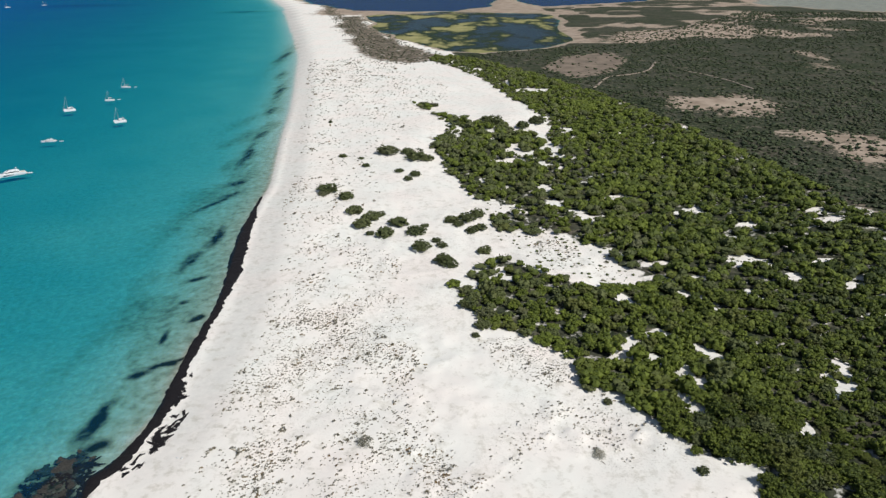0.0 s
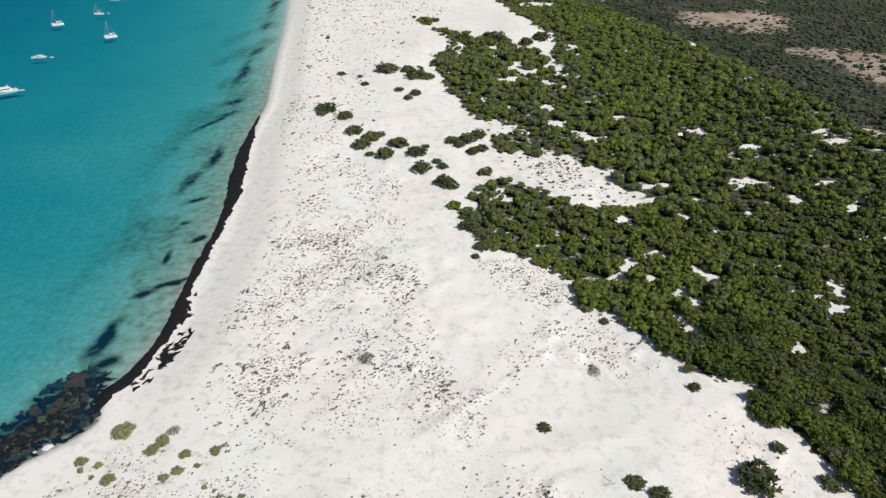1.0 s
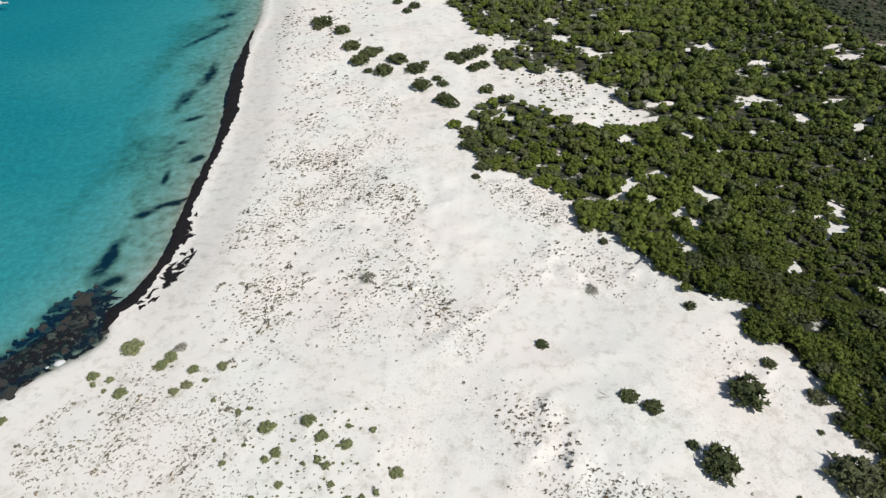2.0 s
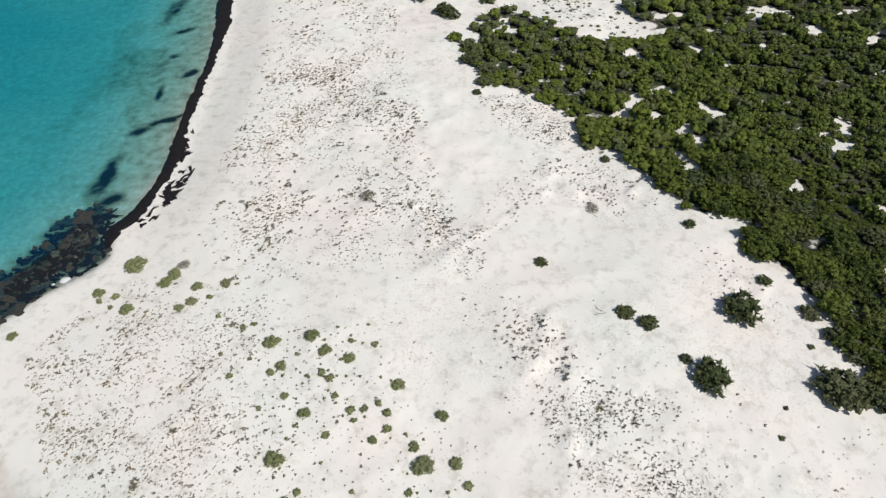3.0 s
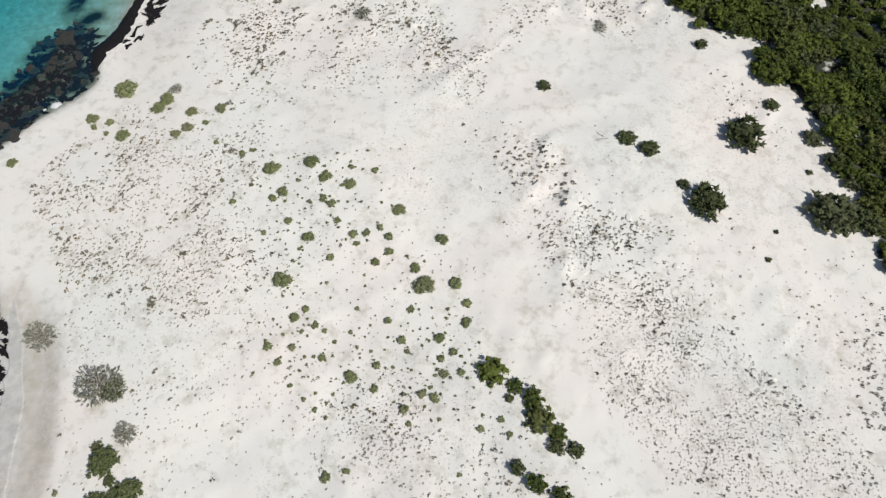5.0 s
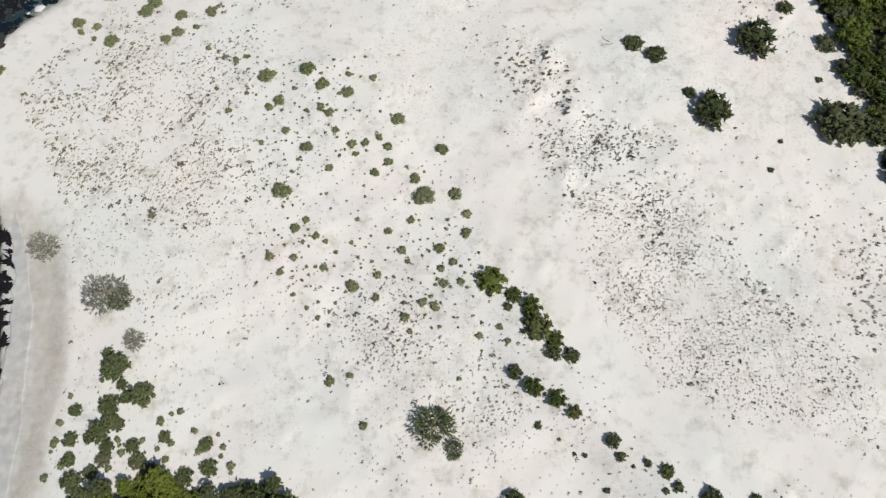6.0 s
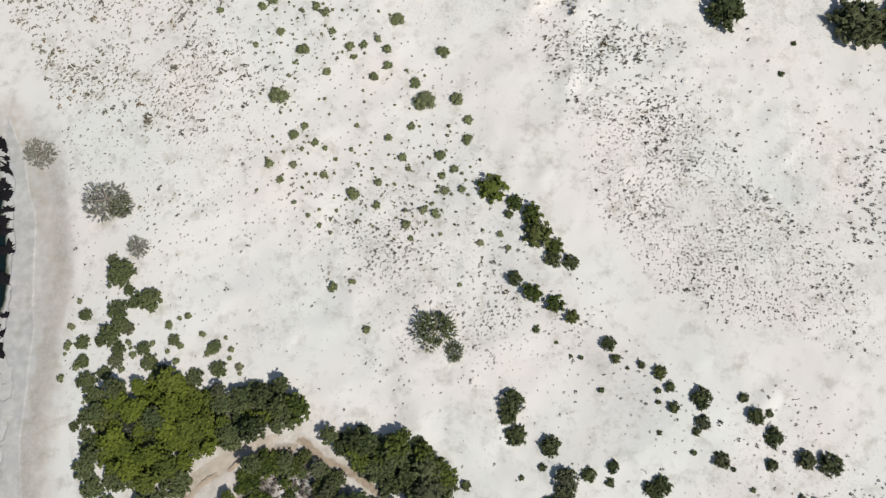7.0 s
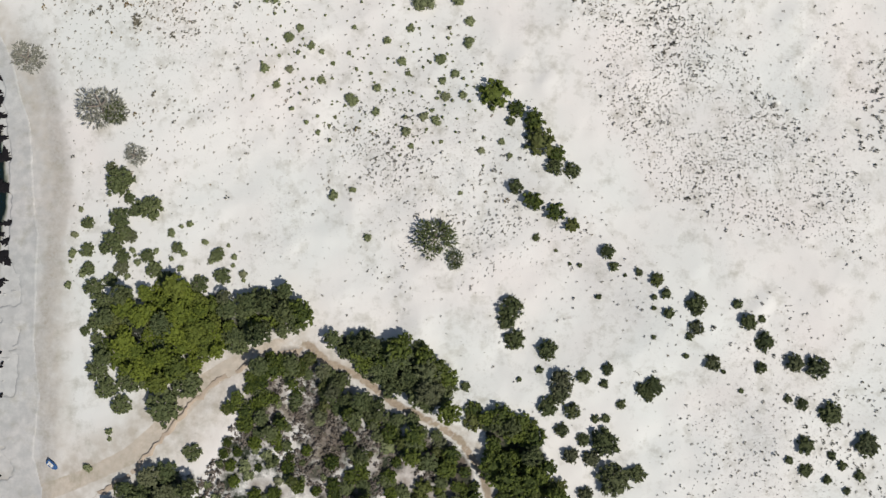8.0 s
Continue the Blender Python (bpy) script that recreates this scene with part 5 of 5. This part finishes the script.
def reef_rock(x, y, size, seed):
    """A flat-topped slab of several broken ledges, awash at the shore."""
    r = np.random.default_rng(seed)
    verts, faces, count = [], [], 0
    for k in range(4):
        v, f = BALLS[2]
        v = v * (1 + 0.16 * r.standard_normal((len(v), 1))) * (size * r.uniform(0.4, 1.0), size * r.uniform(0.3, 0.8), 0.4)
        v[:, 2] = np.clip(v[:, 2], -0.5, 0.12 + 0.14 * r.random() + 0.05 * r.random(len(v)))
        verts.append(v + (*(r.uniform(-0.6, 0.6, 2) * size), 0))
        faces.append(f + count)
        count += len(v)
    ob = tagged(new("reef_rock", mesh_of("reef_rock", np.concatenate(verts), np.concatenate(faces), REEF, False)), "flat brown reef slab awash in shallow water", "rock", "reef slabs at the shore")
    ob.matrix_basis = pose(x, y, r.uniform(-0.34, -0.10), r.uniform(-4, 4), r.uniform(-4, 4), r.uniform(0, 360))


def build_reef():
    x, y = scatter(REEF_RING, 1.9, 51, 3.5)
    k = 0
    for a, b in zip(x, y):
        if random.random() < 0.46 and shore_side(np.array([a]), np.array([b]))[0] < 0.8:
            reef_rock(float(a), float(b), math.exp(random.gauss(-0.15, 0.5)), 700 + k)
            k += 1
    x, y = scatter([(px + 1.5, py - 1.5) for px, py in REEF_RING], 2.0, 52, 2.5)
    for a, b in zip(x, y):
        off = shore_side(np.array([a]), np.array([b]))[0]
        if random.random() < (0.95 if off > -8 else 0.75) and off < -0.3:
            ground = float(height(np.array([a]), np.array([b]))[0])
            seaweed_clump(float(a), float(b), random.uniform(0.7, 2.2), random.uniform(0.4, 1.1), random.uniform(0, 180), 1000 + k, max(ground + 0.05, -0.3),
                          "black seaweed growing between reef slabs under shallow water", "seaweed on the reef")
            k += 1


def build_beach_shelf():
    """Shelf of sand-covered dead seagrass along the southern beach, worn into scalloped ledges."""
    xs, ys = np.arange(-88.0, -73.0, 0.22), np.arange(-62.0, 57.0, 0.22)
    x, y, quads = sheet(xs, ys)
    east = np.interp(y, [-62, -34, -28, -17, -7, 6, 25, 34, 46, 57], [-72.5, -73.4, -75.3, -74.6, -76.4, -76.2, -78.1, -79.5, -83.5, -89]) + 0.35 * wave(x, y, 6, 111) + 0.12 * wave(x, y, 1.6, 112)
    west = np.interp(y, [-62, -4, 2, 8, 30, 46, 57], [-90, -88, -82.4, -81.5, -83.5, -86, -92]) + 0.9 * waves(x * 0.4, y, 4.2, 113) + 0.5 * np.maximum(wave(x * 0.25, y, 1.7, 114), 0)
    inner = np.minimum(east - x, x - west)
    folds = waves(x * 0.8 + 1.5 * wave(x, y, 5, 115), y * 1.4, 2.6, 116)
    rim = step(-x, 78.6 - 0.9 * wave(y, y, 9, 117), 80.2) * step(-y, -9, 3)
    top = 0.55 + 0.05 * waves(x, y, 3, 118) - 0.30 * rim * step(folds, 0.02, 0.14) - 0.20 * rim * step(folds, 0.40, 0.50)
    z = np.maximum(height(x, y), 0.0) * 0.4 + top * step(inner, 0.0, 0.16) - 0.25
    z = np.where(x > east - 1.2, np.maximum(z, height(x, y) - 0.04 + 0.05 * step(inner, 0.0, 0.4)), z)
    keep = (inner > -0.12)[quads].all(axis=1)
    grey = np.clip(0.5 + 0.25 * waves(x, y, 7, 119), 0, 1)
    zero = 0 * x
    tagged(new("beach_shelf", mesh_of("beach_shelf", np.stack([x, y, z], 1), quads[keep], SAND, True, dict(
        damp=0.60 + 0.22 * grey, litter=zero, weed=zero, scrub=zero, rust=zero, dirt=zero, shoulder=zero, clay=zero, shingle=zero, bare=zero))),
        "pale grey shelf of sand-covered dead seagrass with scalloped ledges", "beach", kind="structure")


def build_track_bank():
    """Low eroded bank of earth along the southern edge of the sandy track."""
    p = np.array(curve([(-66, -36), (-61, -33.6), (-56.6, -30.6), (-53.6, -27), (-50.4, -23.6), (-46.4, -18.6), (-42.4, -14.9), (-37.2, -11.9), (-30.5, -9.3), (-26, -8.6)], 40))
    way = np.gradient(p, axis=0)
    out = np.stack([-way[:, 1], way[:, 0]], 1) / np.linalg.norm(way, axis=1)[:, None]
    n = np.arange(len(p))
    p = p + out * (0.30 * wave(n, n * 0, 11, 121) + 0.16 * wave(n, n * 0, 3.5, 122))[:, None]
    tall = 0.13 + 0.20 * wave(n, n * 0, 19, 123)
    wide = 0.8 + 0.35 * wave(n, n * 0, 8, 124)
    rows = []
    for u, h in ((0.12, -0.2), (0.0, 0.95), (-0.3, 1.0), (-0.75, 0.5), (-1.0, -0.2)):
        q = p + out * (u * wide)[:, None]
        rows.append(np.stack([q[:, 0], q[:, 1], height(q[:, 0], q[:, 1]) + h * tall], 1))
    v = np.stack(rows, 1)
    i = (np.arange(len(p) - 1)[:, None] * 5 + np.arange(4)[None, :]).ravel()
    tagged(new("bank", mesh_of("bank", v.reshape(-1, 3), np.stack([i, i + 1, i + 6, i + 5], 1), BANK, False)), "low crumbling earth bank along the sandy track", "bank", kind="structure")


build_wrack(117, 345, 0.95)
build_beach_shelf()
build_track_bank()
build_seaweed()
build_reef()


# ---------------------------------------------------------------- dead wood
for dx, dy, dr in ((-65.0, 36.8, 4.5), (-80.1, 46.7, 3.2), (-58.2, 27.5, 2.2), (-65.7, 111.4, 1.6), (-21.1, 137.3, 2.3), (41.5, 133.6, 1.9)):
    plant("dead_shrub", BIG_TWIGS, dx, dy, dr, "low grey dry shrub of bare twigs on sand", "shrub", "dry shrubs")
for dx, dy, dr in ((-1.5, 12.2, 3.6), (2.2, 7.9, 1.8)):
    plant("juniper_bush", GREY_JUNIPER, dx, dy, dr, "wind-bent grey-green juniper with sand between its branches", "bush", "junipers on the bare sand")
plant("mastic_shrub", GREY_JUNIPER, -62.6, 35.8, 2.3, "green living half of a dry shrub", "shrub", "shrubs above the beach")


def branch(x, y, size, turn, seed):
    """A bleached crooked limb with side twigs lying on the sand."""
    r = np.random.default_rng(seed)
    bm = bmesh.new()
    p, way, thick = Vector((0, 0, 0.05)), Vector((1, 0, 0.12)), 0.07
    for k in range(7):
        q = p + way.normalized() * size / 7
        m = Matrix.Translation((p + q) / 2) @ (q - p).to_track_quat("Z", "Y").to_matrix().to_4x4()
        bmesh.ops.create_cone(bm, cap_ends=True, segments=6, radius1=thick, radius2=thick * 0.85, depth=(q - p).length * 1.1, matrix=m)
        if k in (2, 4, 5):
            e = q + Vector((r.uniform(0.1, 0.4), r.uniform(-0.8, 0.8), r.uniform(0.1, 0.5))) * size * 0.3
            m = Matrix.Translation((q + e) / 2) @ (e - q).to_track_quat("Z", "Y").to_matrix().to_4x4()
            bmesh.ops.create_cone(bm, cap_ends=True, segments=5, radius1=thick * 0.6, radius2=0.01, depth=(e - q).length, matrix=m)
        p, thick = q, thick * 0.83
        way += Vector((0, r.uniform(-0.55, 0.55), r.uniform(-0.25, 0.12)))
    z = float(height(np.array([x]), np.array([y]))[0])
    tagged(new("driftwood", from_bm("driftwood", bm, BARK)), "crooked grey dead branch lying on white sand", "driftwood", "dead branches").matrix_basis = pose(x, y, z, 0, 0, turn)


for k, (dx, dy, size, turn) in enumerate(((41.5, 131.5, 5.5, -50), (42.0, 133.6, 3.0, 160), (37.4, 95.6, 3.2, 130), (38.2, 95.0, 3.0, -170), (36.0, -13.3, 2.6, 120), (63.0, -0.6, 1.6, 30), (67.0, -4.9, 1.6, 20))):
    branch(dx, dy, size, turn, 800 + k)


# ---------------------------------------------------------------- boats
def box(bm, size, at, taper=(1.0, 1.0), bevel=0.0, lean=0.0):
    """A block on its base whose top is drawn in by taper and shifted along x by lean."""
    m = Matrix.Translation((at[0], at[1], at[2] + size[2] / 2)) @ Matrix.Diagonal((*size, 1))
    made = bmesh.ops.create_cube(bm, size=1, matrix=m)["verts"]
    for v in made:
        if v.co.z > at[2] + size[2] / 2:
            v.co.x = at[0] + (v.co.x - at[0]) * taper[0] + lean
            v.co.y = at[1] + (v.co.y - at[1]) * taper[1]
    if bevel:
        edges = {e for v in made for e in v.link_edges}
        bmesh.ops.bevel(bm, geom=list(edges), offset=bevel, segments=2, affect="EDGES")


def rod(bm, a, b, ra, rb, sides=8):
    a, b = Vector(a), Vector(b)
    m = Matrix.Translation((a + b) / 2) @ (b - a).to_track_quat("Z", "Y").to_matrix().to_4x4()
    bmesh.ops.create_cone(bm, cap_ends=True, segments=sides, radius1=ra, radius2=rb, depth=(b - a).length, matrix=m)


def block(name, parent, mat, size, at, taper=(1.0, 1.0), bevel=0.05, lean=0.0, label=""):
    bm = bmesh.new()
    box(bm, size, at, taper, bevel, lean)
    return part(name, from_bm(name, bm, mat), parent, label)


def pole(name, parent, mat, a, b, ra, rb, label=""):
    bm = bmesh.new()
    rod(bm, a, b, ra, rb)
    return part(name, from_bm(name, bm, mat), parent, label)


def hull_bm(length, beam, free, draft, stern=0.8, side=0.0):
    """A hull with its bow along +x: sections from transom to stem, closed by a deck."""
    bm = bmesh.new()
    rows = []
    n = 14
    for i in range(n + 1):
        t = i / n
        half = beam / 2 * (stern + (1 - stern) * math.sin(min(t / 0.45, 1) * math.pi / 2)) * (1 - max(0, (t - 0.4) / 0.6) ** 2.3) + 0.02
        x = -length / 2 + length * t
        top = free * (1 + 0.28 * t * t)
        low = -draft * (1 - max(0, (t - 0.7) / 0.3) ** 2)
        ring = [(x, half, top), (x - 0.01, half * 0.94, top * 0.45), (x - 0.05 * t, half * 0.72, low * 0.45), (x - 0.1 * t, 0, low)]
        ring += [(px, -py, pz) for px, py, pz in ring[-2::-1]]
        rows.append([bm.verts.new((px, py + side, pz)) for px, py, pz in ring])
    for a, b in zip(rows, rows[1:]):
        for k in range(6):
            bm.faces.new((a[k], a[k + 1], b[k + 1], b[k]))
        bm.faces.new((a[0], b[0], b[6], a[6]))
    bm.faces.new(rows[0])
    bm.faces.new(rows[-1][::-1])
    return bm


def rigging(boat, x, top, boom, foot, back):
    pole("mast", boat, SPAR, (x, 0, 0.8), (x, 0, top), 0.17, 0.10, "tall aluminium mast")
    boom_spar = pole("boom", boat, SPAR, (x - 0.1, 0, 2.6), (x - boom, 0, 2.75), 0.10, 0.08)
    pole("sail_cover", boom_spar, CANVAS, (x - 0.2, 0, 2.85), (x - boom * 0.94, 0, 2.92), 0.26, 0.16, "stowed pale mainsail")
    pole("forestay", boat, CANVAS, (foot, 0, 1.4), (x, 0, top * 0.97), 0.10, 0.05, "furled jib on the forestay")
    pole("backstay", boat, SPAR, (back, 0, 1.1), (x, 0, top), 0.035, 0.03)
    for side in (-1, 1):
        pole("shroud", boat, SPAR, (x - 0.2, side * 1.5, 1.1), (x, 0, top * 0.9), 0.03, 0.03)


def sailing_yacht(x, y, length, turn, label):
    boat = tagged(new("sailing_yacht"), label, "sailboat", "yachts at anchor")
    part("hull", from_bm("hull", hull_bm(length, length * 0.3, 1.15, 0.5), HULL), boat, "white hull")
    cabin = block("cabin", boat, HULL, (length * 0.36, length * 0.17, 0.5), (length * 0.07, 0, 1.2), (0.86, 0.8), 0.12)
    block("cabin_window", cabin, TINT, (length * 0.26, length * 0.168, 0.16), (length * 0.07, 0, 1.37), (0.97, 0.95), 0.02, 0, "dark cabin windows")
    block("cockpit", boat, DECK, (length * 0.26, length * 0.16, 0.1), (-length * 0.28, 0, 1.17), (1, 1), 0.03, 0, "pale wooden cockpit floor")
    block("sprayhood", boat, CANVAS, (length * 0.09, length * 0.17, 0.7), (-length * 0.11, 0, 1.25), (0.7, 0.85), 0.15)
    rigging(boat, length * 0.1, length * 1.1, length * 0.36, length * 0.48, -length * 0.47)
    boat.matrix_basis = pose(x, y, 0, 0, 0, turn)


def catamaran(x, y, length, turn, label):
    boat = tagged(new("catamaran"), label, "sailboat", "yachts at anchor")
    for side in (-1, 1):
        part("hull", from_bm("hull", hull_bm(length, length * 0.14, 1.5, 0.4, 0.85, side * length * 0.2), HULL), boat, "slim white hull")
    block("bridge_deck", boat, HULL, (length * 0.62, length * 0.44, 0.6), (-length * 0.08, 0, 1.0), (0.97, 0.97), 0.1)
    saloon = block("saloon", boat, HULL, (length * 0.36, length * 0.34, 1.1), (-length * 0.02, 0, 1.6), (0.78, 0.86), 0.2, -0.2)
    block("saloon_window", saloon, TINT, (length * 0.345, length * 0.345, 0.38), (-length * 0.025, 0, 1.95), (0.92, 0.95), 0.03, -0.1, "dark wrap-round windows")
    block("awning", boat, CANVAS, (length * 0.2, length * 0.34, 0.12), (-length * 0.31, 0, 2.9), (0.96, 0.96), 0.04, 0, "flat cockpit roof")
    for side in (-1, 1):
        pole("roof_post", boat, SPAR, (-length * 0.38, side * length * 0.15, 1.5), (-length * 0.38, side * length * 0.15, 2.95), 0.05, 0.05)
    rigging(boat, length * 0.1, length * 1.42, length * 0.4, length * 0.46, -length * 0.44)
    boat.matrix_basis = pose(x, y, 0, 0, 0, turn)


def motor_yacht(x, y, length, turn, label):
    boat = tagged(new("motor_yacht"), label, "motor yacht", "motor yachts at anchor")
    k = length / 22
    hull = part("hull", from_bm("hull", hull_bm(length, length * 0.25, 2.1 * k, 0.8, 0.92), HULL), boat, "white hull")
    block("hull_window", hull, TINT, (length * 0.34, length * 0.247, 0.35 * k), (length * 0.05, 0, 1.15 * k), (0.94, 0.99), 0.04, 0, "dark strip of hull windows")
    saloon = block("saloon", boat, HULL, (length * 0.56, length * 0.19, 1.9 * k), (-length * 0.06, 0, 2.1 * k), (0.80, 0.9), 0.25 * k, -0.5 * k)
    block("saloon_window", saloon, TINT, (length * 0.47, length * 0.194, 0.7 * k), (-length * 0.06, 0, 2.85 * k), (0.9, 0.97), 0.05, -0.3 * k, "dark tinted saloon windows")
    flybridge = block("flybridge", boat, HULL, (length * 0.34, length * 0.17, 0.6 * k), (-length * 0.1, 0, 3.95 * k), (0.95, 0.98), 0.12)
    block("windscreen", flybridge, TINT, (0.25 * k, length * 0.14, 0.6 * k), (length * 0.04, 0, 4.5 * k), (1, 0.92), 0.03, -0.35 * k, "dark flybridge windscreen")
    for side in (-1, 1):
        pole("arch_leg", boat, HULL, (-length * 0.2, side * length * 0.075, 4.2 * k), (-length * 0.23, side * length * 0.06, 5.9 * k), 0.18 * k, 0.12 * k)
    block("radar_arch", boat, HULL, (0.8 * k, length * 0.14, 0.25 * k), (-length * 0.23, 0, 5.8 * k), (0.8, 0.95), 0.06)
    pole("aerial", boat, SPAR, (-length * 0.23, 0, 6.0 * k), (-length * 0.24, 0, 7.6 * k), 0.06, 0.03)
    block("aft_deck", boat, DECK, (length * 0.17, length * 0.2, 0.1), (-length * 0.40, 0, 2.08 * k), (1, 1), 0.03, 0, "pale wooden aft deck")
    block("swim_platform", boat, DECK, (length * 0.06, length * 0.2, 0.2), (-length * 0.52, 0, 0.35), (1, 1), 0.05)
    for side in (-1, 1):
        pole("bow_rail", boat, SPAR, (length * 0.1, side * length * 0.115, 3.0 * k), (length * 0.48, side * 0.15, 3.4 * k), 0.04, 0.04)
    boat.matrix_basis = pose(x, y, 0, 0, 0, turn)


def dinghy(x, y, length, turn, label, paint, tilt=0.0, z=0.0):
    boat = tagged(new("dinghy"), label, "dinghy", "small boats")
    part("hull", from_bm("hull", hull_bm(length, length * 0.45, 0.42, 0.15, 0.85), paint), boat)
    block("floor", boat, DECK, (length * 0.6, length * 0.27, 0.05), (-length * 0.1, 0, 0.42), (1, 1), 0.02, 0, "pale boat floor")
    for dx in (-0.28, 0.02):
        block("thwart", boat, HULL, (length * 0.07, length * 0.36, 0.06), (length * dx, 0, 0.47), (1, 1), 0.01)
    boat.matrix_basis = pose(x, y, z, tilt, 0, turn)


motor_yacht(-262.0, 374.5, 16.5, 220, "large white motor yacht with dark windows at anchor")
motor_yacht(-282.0, 452.5, 9.5, 202, "smaller white motor cruiser at anchor")
catamaran(-320.0, 553.0, 8.8, 218, "white cruising catamaran with bare mast at anchor")
catamaran(-258.0, 512.0, 8.8, 218, "white catamaran with stowed sails at anchor")
sailing_yacht(-305.0, 595.0, 8.0, 200, "white sailing yacht with stowed sails at anchor")
sailing_yacht(-319.0, 659.0, 8.8, 192, "white sailing yacht with bare mast at anchor")
sailing_yacht(-1096.0, 1733.0, 12.0, 215, "distant white sailing yacht on dark water")
sailing_yacht(-1048.0, 1812.0, 12.0, 215, "distant white sailing yacht on dark water")
for dx, dy, size in ((-253.5, 380.0, 3.2), (-273.5, 453.5, 2.8), (-299.0, 600.0, 2.6), (-310.5, 661.5, 3.0)):
    dinghy(dx, dy, size, 205, "white tender floating behind its yacht", HULL)
dinghy(-71.4, -29.8, 2.3, -38, "small blue and white rowing boat pulled up on the beach", BLUE, 14,
       float(height(np.array([-71.4]), np.array([-29.8]))[0]) + 0.1)


# ---------------------------------------------------------------- flotsam
def bundle(x, y, size, seed, name, label, category, mat):
    r = np.random.default_rng(seed)
    v, f = BALLS[2]
    v = v * (1 + 0.12 * r.standard_normal((len(v), 1))) * (size, size * r.uniform(0.5, 0.8), size * 0.45)
    v[:, 2] = np.maximum(v[:, 2], -0.1)
    z = max(float(height(np.array([x]), np.array([y]))[0]), -0.05)
    tagged(new(name, mesh_of(name, v, f, mat, True)), label, category).matrix_basis = pose(x, y, z, 0, 0, r.uniform(0, 180))


bundle(-70.3, 132.6, 0.45, 1, "pale_bundle", "small white canvas bundle on beach sand", "bundle", CANVAS)
bundle(-69.0, 132.4, 0.45, 2, "pale_bundle", "small white canvas bundle on beach sand", "bundle", CANVAS)
# pale lump standing for a tiny unidentified object at the waterline
bundle(-113.5, 458.0, 1.2, 3, "pale_bundle", "small unidentified white object near the waterline", "bundle", CANVAS)
bundle(-95.0, 107.3, 1.5, 4, "pale_rock", "pale sand-crusted rock among dark reef slabs", "rock", CANVAS)
bundle(-97.3, 106.0, 0.5, 5, "pale_rock", "small pale rock among dark reef slabs", "rock", CANVAS)
